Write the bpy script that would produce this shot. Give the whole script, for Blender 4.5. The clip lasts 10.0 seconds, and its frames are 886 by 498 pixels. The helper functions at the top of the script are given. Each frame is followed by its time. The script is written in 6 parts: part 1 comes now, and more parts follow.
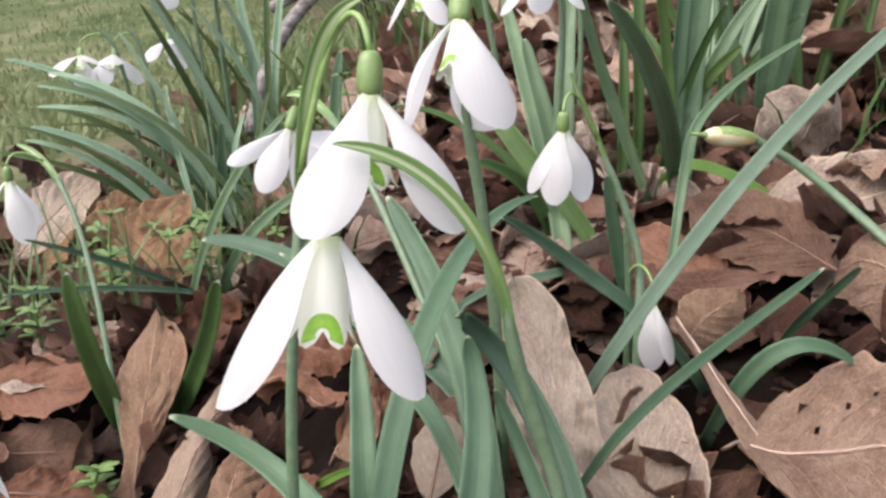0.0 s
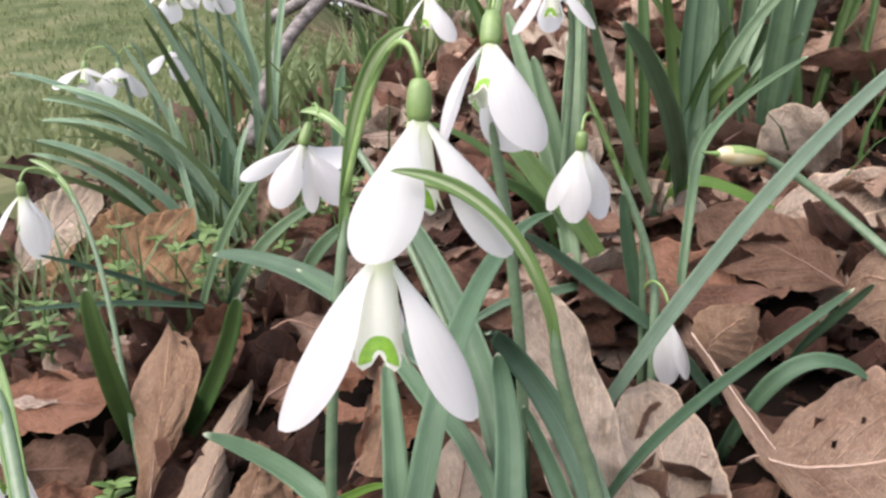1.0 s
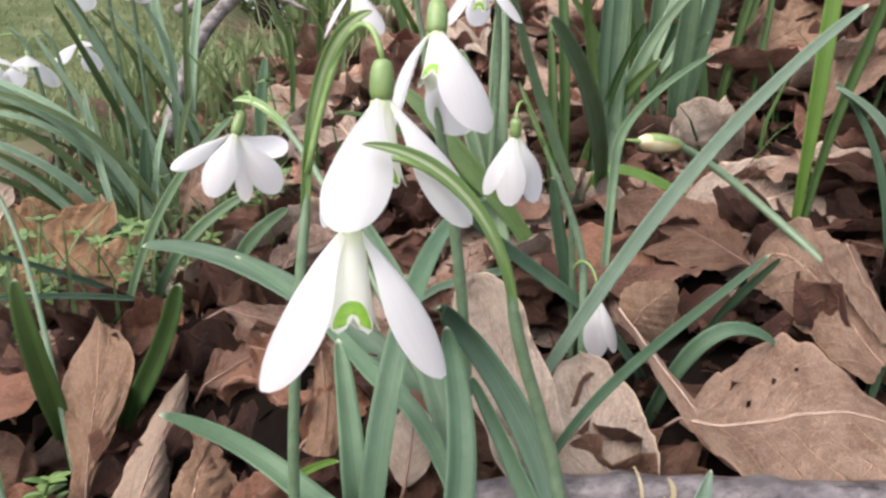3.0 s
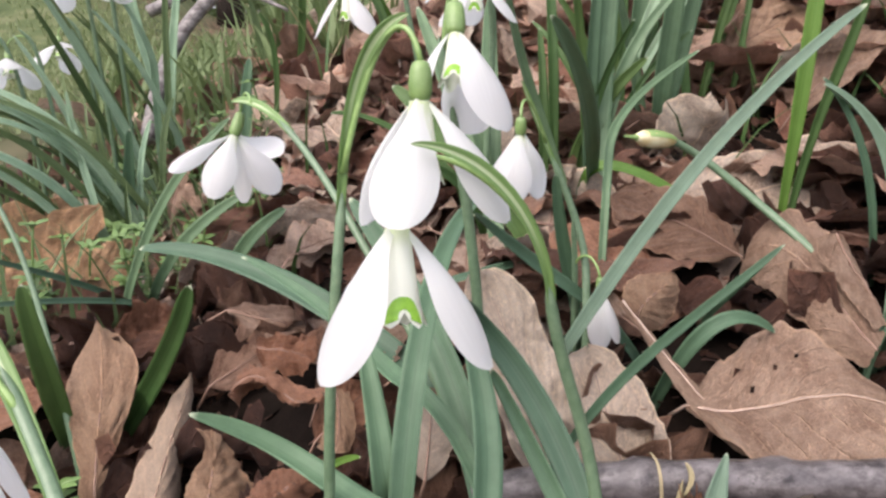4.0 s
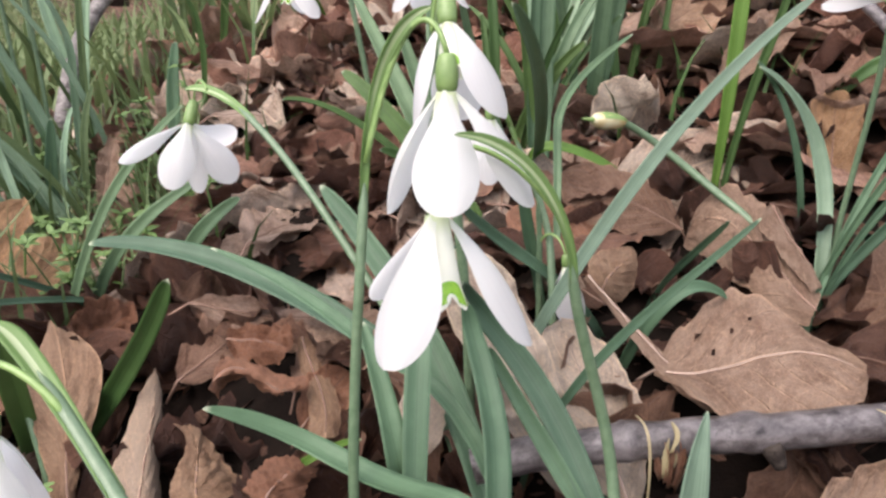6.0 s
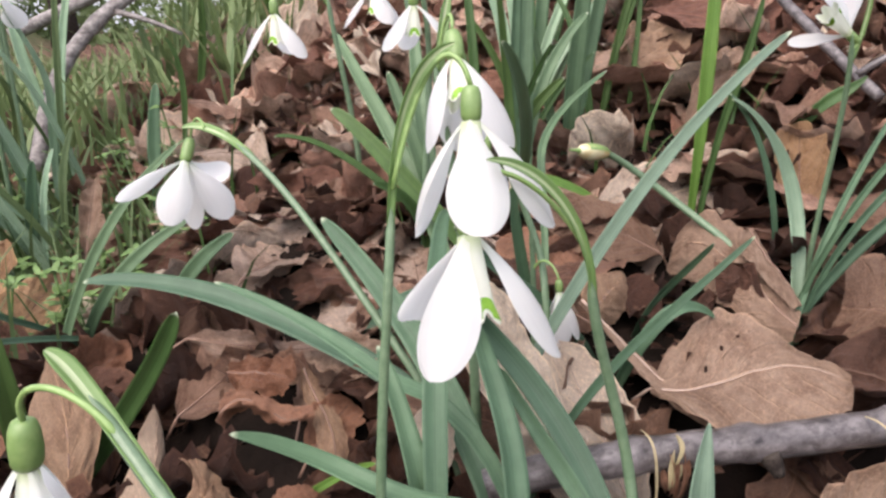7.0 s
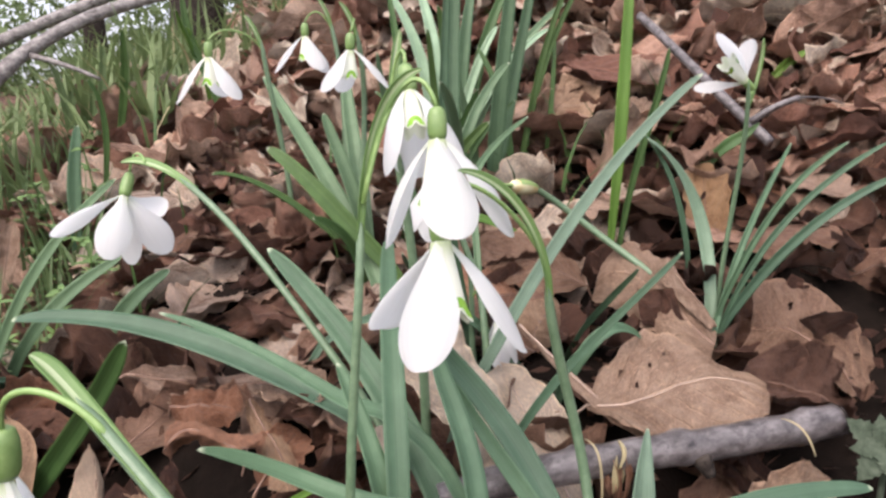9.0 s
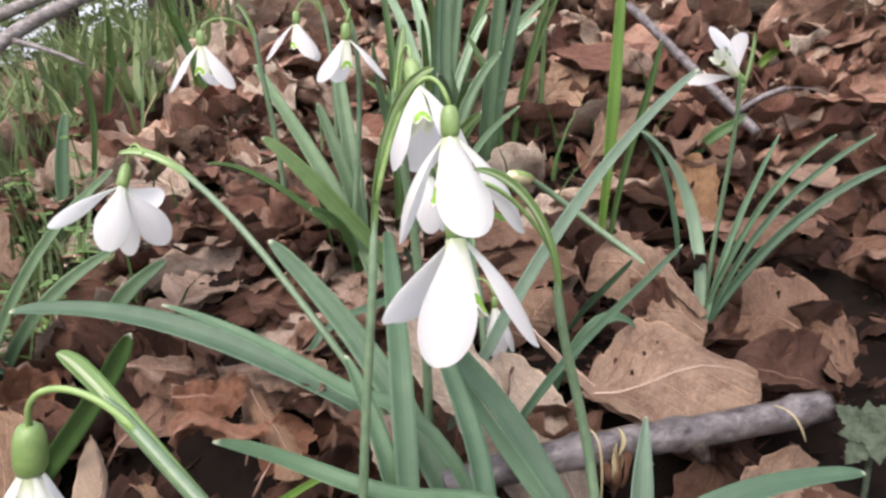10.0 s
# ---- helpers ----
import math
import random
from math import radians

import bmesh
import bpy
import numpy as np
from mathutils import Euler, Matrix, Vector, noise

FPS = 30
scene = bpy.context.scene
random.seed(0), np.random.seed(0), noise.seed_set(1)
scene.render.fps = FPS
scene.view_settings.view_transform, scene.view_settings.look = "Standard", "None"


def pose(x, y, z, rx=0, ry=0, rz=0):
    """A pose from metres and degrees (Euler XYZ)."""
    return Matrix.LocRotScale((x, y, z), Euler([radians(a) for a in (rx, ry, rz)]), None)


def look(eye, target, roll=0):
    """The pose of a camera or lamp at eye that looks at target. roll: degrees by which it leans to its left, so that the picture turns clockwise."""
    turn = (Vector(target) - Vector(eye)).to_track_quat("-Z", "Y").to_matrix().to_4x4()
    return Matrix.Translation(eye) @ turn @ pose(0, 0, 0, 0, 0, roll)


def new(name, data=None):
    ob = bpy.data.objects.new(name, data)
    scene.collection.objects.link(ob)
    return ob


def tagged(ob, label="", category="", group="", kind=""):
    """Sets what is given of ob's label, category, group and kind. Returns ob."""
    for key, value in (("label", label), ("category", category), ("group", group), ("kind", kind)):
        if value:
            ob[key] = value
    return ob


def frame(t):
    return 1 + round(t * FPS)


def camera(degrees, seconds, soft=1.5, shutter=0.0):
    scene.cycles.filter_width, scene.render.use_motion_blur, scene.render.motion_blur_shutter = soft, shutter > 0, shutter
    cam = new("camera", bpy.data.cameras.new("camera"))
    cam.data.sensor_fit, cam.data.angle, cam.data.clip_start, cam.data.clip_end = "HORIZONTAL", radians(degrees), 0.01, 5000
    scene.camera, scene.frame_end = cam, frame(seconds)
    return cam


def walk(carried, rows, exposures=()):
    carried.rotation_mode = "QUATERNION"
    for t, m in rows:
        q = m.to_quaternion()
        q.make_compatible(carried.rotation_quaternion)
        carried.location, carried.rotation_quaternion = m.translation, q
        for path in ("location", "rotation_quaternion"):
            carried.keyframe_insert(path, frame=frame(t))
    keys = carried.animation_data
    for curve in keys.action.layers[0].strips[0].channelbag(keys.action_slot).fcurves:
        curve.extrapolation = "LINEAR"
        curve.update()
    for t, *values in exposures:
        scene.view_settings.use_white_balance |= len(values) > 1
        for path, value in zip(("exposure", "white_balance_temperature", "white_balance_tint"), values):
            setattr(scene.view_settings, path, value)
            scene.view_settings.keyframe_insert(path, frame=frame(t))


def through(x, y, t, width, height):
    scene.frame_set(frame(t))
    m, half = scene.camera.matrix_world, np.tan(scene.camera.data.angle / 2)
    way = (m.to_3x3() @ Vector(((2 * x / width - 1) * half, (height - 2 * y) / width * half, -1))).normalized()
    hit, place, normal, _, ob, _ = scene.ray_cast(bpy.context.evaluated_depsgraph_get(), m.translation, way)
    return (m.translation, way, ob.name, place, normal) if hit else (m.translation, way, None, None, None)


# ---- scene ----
cam = camera(61.5, 10.0, soft=2.6)
PATH = [
    (0, (0.058, 0.044, 0.189), (-0.005, 1.942, -0.439), -2.3),
    (0.5, (0.053, 0.043, 0.19), (0.001, 1.946, -0.421), -2.2),
    (1, (0.049, 0.042, 0.192), (0.025, 1.948, -0.413), -1.9),
    (1.5, (0.052, 0.039, 0.185), (0.045, 1.964, -0.356), -1.4),
    (2, (0.051, 0.037, 0.189), (0.133, 1.943, -0.412), -1.3),
    (2.5, (0.045, 0.035, 0.191), (0.228, 1.923, -0.443), -0.7),
    (2.7, (0.044, 0.035, 0.19), (0.242, 1.928, -0.425), -0.6),
    (3.8, (0.03, 0.033, 0.191), (0.294, 1.917, -0.424), -1.0),
    (4, (0.029, 0.033, 0.191), (0.325, 1.911, -0.428), -0.9),
    (4.5, (0.023, 0.031, 0.188), (0.39, 1.899, -0.424), -0.6),
    (5, (0.018, 0.032, 0.189), (0.427, 1.88, -0.457), -0.5),
    (5.5, (0.014, 0.033, 0.191), (0.481, 1.864, -0.465), -0.4),
    (5.7, (0.012, 0.034, 0.194), (0.515, 1.845, -0.488), -0.3),
    (6.8, (-0.005, 0.03, 0.192), (0.622, 1.834, -0.401), -1.1),
    (7, (-0.006, 0.03, 0.193), (0.65, 1.83, -0.382), -0.9),
    (7.5, (-0.009, 0.028, 0.194), (0.722, 1.816, -0.325), -0.7),
    (8, (-0.013, 0.026, 0.193), (0.772, 1.803, -0.284), -0.8),
    (8.5, (-0.017, 0.024, 0.19), (0.846, 1.772, -0.258), -0.1),
    (9, (-0.021, 0.024, 0.187), (0.877, 1.759, -0.244), 0.1),
    (9.5, (-0.026, 0.025, 0.187), (0.871, 1.755, -0.265), 0.2),
    (10, (-0.028, 0.025, 0.19), (0.915, 1.724, -0.283), 0.4),
]
walk(cam, [(t, look(eye, target, roll)) for t, eye, target, roll in PATH], exposures=[(0, 1.045, 6450, 19), (10, 1.045, 6450, 19)])

# ---- light: a bright, hazy, overcast spring day ----
world = bpy.data.worlds.new("sky")
scene.world = world
world.use_nodes = True
wn = world.node_tree.nodes
sky = wn.new("ShaderNodeTexSky")
sky.sky_type, sky.sun_disc, sky.sun_elevation, sky.sun_rotation = "NISHITA", False, radians(57), radians(237)
sky.air_density, sky.dust_density = 0.7, 6.0
wn["Background"].inputs["Strength"].default_value = 0.20
cloud = wn.new("ShaderNodeMix")
cloud.data_type = "RGBA"
cloud.inputs["Factor"].default_value = 0.5
cloud.inputs[7].default_value = (4.1, 4.3, 4.6, 1)
world.node_tree.links.new(sky.outputs[0], cloud.inputs[6])
world.node_tree.links.new(cloud.outputs[2], wn["Background"].inputs["Color"])
sun_data = bpy.data.lights.new("sun", "SUN")
sun_data.energy, sun_data.angle, sun_data.color = 1.2, radians(60), (1.0, 0.95, 0.88)
sun_lamp = new("sun", sun_data)
sun_lamp.matrix_world = look((-1.7, -1.1, 3.2), (0, 0.2, 0))

# ---- materials ----


def material(name, rough=0.6):
    m = bpy.data.materials.new(name)
    m.use_nodes = True
    b = m.node_tree.nodes["Principled BSDF"]
    b.inputs["Roughness"].default_value = rough
    return m, m.node_tree.nodes, m.node_tree.links, b


def noise_node(n, l, scale, detail=4, vector=None, rough=0.6):
    q = n.new("ShaderNodeTexNoise")
    q.inputs["Scale"].default_value, q.inputs["Detail"].default_value, q.inputs["Roughness"].default_value = scale, detail, rough
    if vector is not None:
        l.new(vector, q.inputs["Vector"])
    return q.outputs["Fac"]


def ramp(n, l, fac, stops):
    q = n.new("ShaderNodeValToRGB")
    e = q.color_ramp.elements
    while len(e) < len(stops):
        e.new(0.5)
    for k, (p, c) in enumerate(stops):
        e[k].position, e[k].color = p, (*c, 1)
    l.new(fac, q.inputs["Fac"])
    return q.outputs["Color"]


def mix(n, l, fac, a, b, how="MIX"):
    q = n.new("ShaderNodeMix")
    q.data_type, q.blend_type = "RGBA", how
    for sock, v in ((q.inputs["Factor"], fac), (q.inputs[6], a), (q.inputs[7], b)):
        if hasattr(v, "is_linked"):
            l.new(v, sock)
        elif isinstance(v, tuple):
            sock.default_value = (*v, 1)
        else:
            sock.default_value = v
    return q.outputs[2]


def maths(n, l, op, a, b=0.0):
    q = n.new("ShaderNodeMath")
    q.operation = op
    for sock, v in ((q.inputs[0], a), (q.inputs[1], b)):
        if hasattr(v, "is_linked"):
            l.new(v, sock)
        else:
            sock.default_value = v
    return q.outputs[0]


def span(n, l, v, lo, hi):
    q = n.new("ShaderNodeMapRange")
    q.interpolation_type = "SMOOTHSTEP"
    l.new(v, q.inputs[0])
    q.inputs[1].default_value, q.inputs[2].default_value = lo, hi
    return q.outputs[0]


def bump(n, l, b, height, strength, distance):
    q = n.new("ShaderNodeBump")
    q.inputs["Strength"].default_value, q.inputs["Distance"].default_value = strength, distance
    l.new(height, q.inputs["Height"])
    l.new(q.outputs[0], b.inputs["Normal"])
    return q.outputs[0]


def uv_axes(n, l):
    tc = n.new("ShaderNodeTexCoord")
    sp = n.new("ShaderNodeSeparateXYZ")
    l.new(tc.outputs["UV"], sp.inputs[0])
    return tc, sp.outputs[0], sp.outputs[1]


def thin(m, n, l, b, colour, share):
    """Light that comes through a thin leaf or petal."""
    tr, mx = n.new("ShaderNodeBsdfTranslucent"), n.new("ShaderNodeMixShader")
    if isinstance(colour, tuple):
        tr.inputs["Color"].default_value = (*colour, 1)
    else:
        l.new(colour, tr.inputs["Color"])
    mx.inputs[0].default_value = share
    l.new(b.outputs[0], mx.inputs[1])
    l.new(tr.outputs[0], mx.inputs[2])
    l.new(mx.outputs[0], n["Material Output"].inputs["Surface"])


def stripes(n, l, u, v, across, along, detail=3):
    """Fine lines along a blade: noise stretched over its length."""
    cb = n.new("ShaderNodeCombineXYZ")
    l.new(maths(n, l, "MULTIPLY", u, across), cb.inputs[0])
    l.new(maths(n, l, "MULTIPLY", v, along), cb.inputs[1])
    oi = n.new("ShaderNodeObjectInfo")
    l.new(maths(n, l, "MULTIPLY", oi.outputs["Random"], 50.0), cb.inputs[2])
    return noise_node(n, l, 1.0, detail, cb.outputs[0]), oi.outputs["Random"]


def blade_material(name, dark, light, tip=(0.42, 0.48, 0.33), through=0.15, rough=0.5):
    m, n, l, b = material(name, rough)
    tc, u, v = uv_axes(n, l)
    line, rnd = stripes(n, l, u, v, 26, 1.2)
    col = ramp(n, l, line, [(0.2, dark), (0.8, light)])
    blotch = noise_node(n, l, 120, 4, tc.outputs["Object"])
    col = mix(n, l, maths(n, l, "MULTIPLY", span(n, l, blotch, 0.4, 0.75), 0.35), col, tuple(1.3 * a for a in light))
    off = maths(n, l, "ABSOLUTE", maths(n, l, "SUBTRACT", u, 0.5))
    col = mix(n, l, maths(n, l, "MULTIPLY", span(n, l, off, 0.05, 0.0), 0.35), col, tuple(0.75 * a for a in dark))
    col = mix(n, l, maths(n, l, "MULTIPLY", span(n, l, off, 0.43, 0.5), 0.4), col, tuple(1.6 * a for a in light))
    hue = n.new("ShaderNodeHueSaturation")
    l.new(col, hue.inputs["Color"])
    l.new(maths(n, l, "ADD", maths(n, l, "MULTIPLY", rnd, 0.35), 0.82), hue.inputs["Value"])
    l.new(maths(n, l, "ADD", maths(n, l, "MULTIPLY", rnd, -0.03), 0.515), hue.inputs["Hue"])
    col = mix(n, l, span(n, l, v, 0.982, 0.998), hue.outputs[0], tip)
    l.new(col, b.inputs["Base Color"])
    bump(n, l, b, line, 0.3, 0.0004)
    b.inputs["Specular IOR Level"].default_value = 0.35
    thin(m, n, l, b, col, through)
    return m


def petal_material(name, white, green_base, share):
    m, n, l, b = material(name, 0.55)
    tc, u, v = uv_axes(n, l)
    line, rnd = stripes(n, l, u, v, 16, 1.2)
    col = mix(n, l, span(n, l, line, 0.3, 0.75), white, tuple(0.965 * c for c in white))
    q = maths(n, l, "MULTIPLY", span(n, l, v, 0.25, 0.0), green_base)
    col = mix(n, l, q, col, (0.62, 0.72, 0.42))
    l.new(col, b.inputs["Base Color"])
    bump(n, l, b, line, 0.07, 0.0003)
    thin(m, n, l, b, col, share)
    return m


LEAF = blade_material("glaucous_leaf", (0.046, 0.098, 0.05), (0.087, 0.158, 0.088))
LEAF_FAR = blade_material("green_leaf", (0.058, 0.115, 0.052), (0.112, 0.185, 0.098))
LEAF_DARK = blade_material("dark_green_leaf", (0.037, 0.083, 0.02), (0.073, 0.138, 0.04))
LEAF_DEEP = blade_material("deep_green_leaf", (0.032, 0.072, 0.017), (0.06, 0.118, 0.032), through=0.12)
LEAF_SOFT = blade_material("soft_grey_green_leaf", (0.11, 0.18, 0.115), (0.185, 0.275, 0.185))
# Grey-green made paler: the sky's sheen on the leaves is put into the colour.
LEAF_SHEEN = blade_material("pale_sheen_leaf", (0.20, 0.33, 0.19), (0.36, 0.50, 0.33), through=0.15, rough=0.32)
LEAF_YELLOW = blade_material("yellow_green_leaf", (0.11, 0.215, 0.032), (0.17, 0.285, 0.055), through=0.3)
GRASS = blade_material("grass", (0.085, 0.135, 0.045), (0.175, 0.24, 0.10), (0.3, 0.32, 0.12), 0.3, 0.5)
MEADOW = blade_material("meadow_grass", (0.11, 0.15, 0.055), (0.23, 0.27, 0.125), (0.40, 0.38, 0.2), 0.35, 0.55)
STRAW = blade_material("straw", (0.32, 0.26, 0.13), (0.48, 0.41, 0.25), (0.3, 0.22, 0.12), 0.2, 0.6)
PETAL = petal_material("white_petal", (0.808, 0.822, 0.814), 0.25, 0.6)
INNER = petal_material("inner_petal", (0.83, 0.86, 0.75), 0.8, 0.45)


def green_material(name, dark, light, scale=500, rough=0.4):
    m, n, l, b = material(name, rough)
    tc = n.new("ShaderNodeTexCoord")
    f = noise_node(n, l, scale, 4, tc.outputs["Object"])
    l.new(ramp(n, l, f, [(0.3, dark), (0.7, light)]), b.inputs["Base Color"])
    bump(n, l, b, f, 0.2, 0.0003)
    return m


OVARY = green_material("ovary_green", (0.122, 0.21, 0.06), (0.185, 0.28, 0.095))
MARK = green_material("mark_green", (0.11, 0.27, 0.008), (0.20, 0.39, 0.022), 900, 0.5)
STEM = green_material("stem_green", (0.082, 0.142, 0.075), (0.135, 0.205, 0.118))
PEDICEL = green_material("pedicel_green", (0.15, 0.26, 0.07), (0.23, 0.345, 0.12))
BUD = green_material("bud_cream", (0.50, 0.36, 0.12), (0.70, 0.72, 0.50), 160, 0.5)
WEED = green_material("weed_green", (0.06, 0.122, 0.026), (0.135, 0.222, 0.062), 300, 0.5)
NETTLE = green_material("nettle_green", (0.026, 0.04, 0.024), (0.08, 0.10, 0.07), 400, 0.8)
NETTLE.node_tree.nodes["Principled BSDF"].inputs["Specular IOR Level"].default_value = 0.12


def spathe_material():
    m, n, l, b = material("spathe", 0.45)
    tc, u, v = uv_axes(n, l)
    line, rnd = stripes(n, l, u, v, 14, 2)
    edge = span(n, l, maths(n, l, "ABSOLUTE", maths(n, l, "SUBTRACT", u, 0.5)), 0.10, 0.17)
    pale = ramp(n, l, line, [(0.35, (0.46, 0.54, 0.34)), (0.65, (0.30, 0.40, 0.18))])
    green = ramp(n, l, line, [(0.3, (0.10, 0.2, 0.05)), (0.7, (0.19, 0.31, 0.1))])
    edge = maths(n, l, "MAXIMUM", edge, span(n, l, v, 0.5, 0.2))
    col = mix(n, l, edge, pale, green)
    l.new(col, b.inputs["Base Color"])
    bump(n, l, b, line, 0.4, 0.0004)
    thin(m, n, l, b, col, 0.2)
    return m


SPATHE = spathe_material()


def dry_leaf_material(name, source, stops, mottle=1.0):
    """Dead leaf: brown by leaf, mottled, with a paler midrib and side veins."""
    m, n, l, b = material(name, 0.52)
    tc, u, v = uv_axes(n, l)
    if source == "object":
        rnd = n.new("ShaderNodeObjectInfo").outputs["Random"]
    else:
        rnd = n.new("ShaderNodeNewGeometry").outputs["Random Per Island"]
    cb = n.new("ShaderNodeCombineXYZ")
    l.new(maths(n, l, "MULTIPLY", u, 2.0), cb.inputs[0])
    l.new(maths(n, l, "MULTIPLY", v, 3.0), cb.inputs[1])
    l.new(maths(n, l, "MULTIPLY", rnd, 90.0), cb.inputs[2])
    base = ramp(n, l, rnd, [(p, (0.99 * c[0] ** 0.92, 1.05 * c[1] ** 0.92, 1.02 * c[2] ** 0.92)) for p, c in stops])
    big = noise_node(n, l, 1.6, 5, cb.outputs[0], 0.65)
    fine = noise_node(n, l, 11, 6, cb.outputs[0], 0.7)
    col = mix(n, l, maths(n, l, "MULTIPLY", span(n, l, big, 0.38, 0.68), mottle), base, mix(n, l, 1.0, base, (0.50, 0.42, 0.38), "MULTIPLY"))
    col = mix(n, l, maths(n, l, "MULTIPLY", span(n, l, fine, 0.5, 0.72), 0.75), col, mix(n, l, 1.0, base, (1.45, 1.4, 1.36), "MULTIPLY"))
    grit = noise_node(n, l, 38, 4, cb.outputs[0], 0.75)
    col = mix(n, l, maths(n, l, "MULTIPLY", span(n, l, grit, 0.52, 0.38), 0.4), col, mix(n, l, 1.0, base, (0.62, 0.55, 0.50), "MULTIPLY"))
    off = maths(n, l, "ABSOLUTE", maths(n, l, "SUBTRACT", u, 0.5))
    slant = maths(n, l, "SUBTRACT", maths(n, l, "MULTIPLY", v, 7.5), maths(n, l, "MULTIPLY", off, 5.0))
    saw = maths(n, l, "ABSOLUTE", maths(n, l, "SUBTRACT", maths(n, l, "FRACT", maths(n, l, "ADD", slant, maths(n, l, "MULTIPLY", big, 0.5))), 0.5))
    vein = span(n, l, saw, 0.06, 0.0)
    rib = span(n, l, off, 0.02, 0.008)
    vein = maths(n, l, "MAXIMUM", maths(n, l, "MULTIPLY", vein, 0.55), rib)
    col = mix(n, l, maths(n, l, "MULTIPLY", vein, 0.7), col, mix(n, l, 1.0, base, (1.6, 1.56, 1.48), "MULTIPLY"))
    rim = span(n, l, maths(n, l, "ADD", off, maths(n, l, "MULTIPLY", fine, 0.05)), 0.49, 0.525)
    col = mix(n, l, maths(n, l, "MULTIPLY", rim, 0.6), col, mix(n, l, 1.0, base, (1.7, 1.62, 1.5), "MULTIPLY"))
    net = n.new("ShaderNodeTexVoronoi")
    net.feature = "DISTANCE_TO_EDGE"
    net.inputs["Scale"].default_value = 13.0
    l.new(cb.outputs[0], net.inputs["Vector"])
    web = span(n, l, net.outputs["Distance"], 0.08, 0.0)
    col = mix(n, l, maths(n, l, "MULTIPLY", web, 0.45), col, mix(n, l, 1.0, base, (1.5, 1.45, 1.35), "MULTIPLY"))
    stain = span(n, l, noise_node(n, l, 4.5, 6, cb.outputs[0], 0.75), 0.52, 0.66)
    col = mix(n, l, maths(n, l, "MULTIPLY", stain, 0.4 * mottle), col, mix(n, l, 1.0, base, (0.42, 0.34, 0.30), "MULTIPLY"))
    spot = span(n, l, noise_node(n, l, 26, 2, cb.outputs[0]), 0.72, 0.78)
    col = mix(n, l, maths(n, l, "MULTIPLY", spot, 0.6), col, (0.05, 0.03, 0.02))
    l.new(col, b.inputs["Base Color"])
    vein = maths(n, l, "ADD", vein, maths(n, l, "MULTIPLY", web, 0.35))
    h = maths(n, l, "ADD", maths(n, l, "MULTIPLY", vein, 0.7), maths(n, l, "ADD", maths(n, l, "ADD", fine, maths(n, l, "MULTIPLY", grit, 0.5)), maths(n, l, "MULTIPLY", big, 1.5)))
    b.inputs["Specular IOR Level"].default_value = 0.3
    bump(n, l, b, h, 1.0, 0.003)
    thin(m, n, l, b, col, 0.06)
    return m


BROWNS = [(0.0, (0.10, 0.043, 0.029)), (0.15, (0.20, 0.094, 0.064)), (0.33, (0.34, 0.182, 0.125)), (0.52, (0.46, 0.285, 0.21)), (0.72, (0.58, 0.41, 0.32)), (1.0, (0.72, 0.57, 0.47))]
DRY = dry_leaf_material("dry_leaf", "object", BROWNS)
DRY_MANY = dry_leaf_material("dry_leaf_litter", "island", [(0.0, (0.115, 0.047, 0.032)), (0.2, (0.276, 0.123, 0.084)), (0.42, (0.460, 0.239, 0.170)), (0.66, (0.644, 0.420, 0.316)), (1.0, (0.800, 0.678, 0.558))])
# Bed leaves darkened: the shade deep between leaves is put into their brown.
DRY_GAP_SHADE = dry_leaf_material("gap_shade_leaf", "island", [(0.0, (0.05, 0.02, 0.013)), (0.5, (0.14, 0.062, 0.04)), (1.0, (0.28, 0.15, 0.10))])
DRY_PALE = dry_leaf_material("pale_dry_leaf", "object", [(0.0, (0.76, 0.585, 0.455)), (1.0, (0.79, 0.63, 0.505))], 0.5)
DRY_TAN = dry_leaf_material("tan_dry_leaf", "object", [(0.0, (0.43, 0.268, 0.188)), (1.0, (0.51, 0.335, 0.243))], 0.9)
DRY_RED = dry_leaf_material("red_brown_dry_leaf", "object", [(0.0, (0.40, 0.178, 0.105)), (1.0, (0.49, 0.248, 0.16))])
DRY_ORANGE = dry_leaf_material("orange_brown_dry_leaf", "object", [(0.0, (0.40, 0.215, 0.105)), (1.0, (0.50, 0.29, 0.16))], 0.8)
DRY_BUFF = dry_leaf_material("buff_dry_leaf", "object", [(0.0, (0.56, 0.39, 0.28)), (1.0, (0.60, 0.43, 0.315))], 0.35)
# Brown leaf colour deepened to hold the shade of the gap it lies in.
DRY_SHADE_DEEP = dry_leaf_material("shade_deep_dry_leaf", "object", [(0.0, (0.13, 0.062, 0.042)), (1.0, (0.17, 0.085, 0.06))])
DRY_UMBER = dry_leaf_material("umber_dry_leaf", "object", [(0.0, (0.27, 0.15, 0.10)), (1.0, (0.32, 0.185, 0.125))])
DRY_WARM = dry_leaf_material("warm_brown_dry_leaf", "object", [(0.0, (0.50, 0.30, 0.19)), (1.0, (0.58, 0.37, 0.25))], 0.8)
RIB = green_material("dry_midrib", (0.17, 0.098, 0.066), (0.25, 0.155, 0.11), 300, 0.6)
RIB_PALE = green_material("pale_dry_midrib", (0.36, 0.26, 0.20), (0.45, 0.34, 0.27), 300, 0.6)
# Red-brown of the curled leaves, darkened with the shade between near leaves.
DRY_CURLED_SHADE = dry_leaf_material("curled_shade_leaf", "object", [(0.0, (0.12, 0.052, 0.034)), (0.5, (0.26, 0.125, 0.083)), (1.0, (0.42, 0.24, 0.17))])


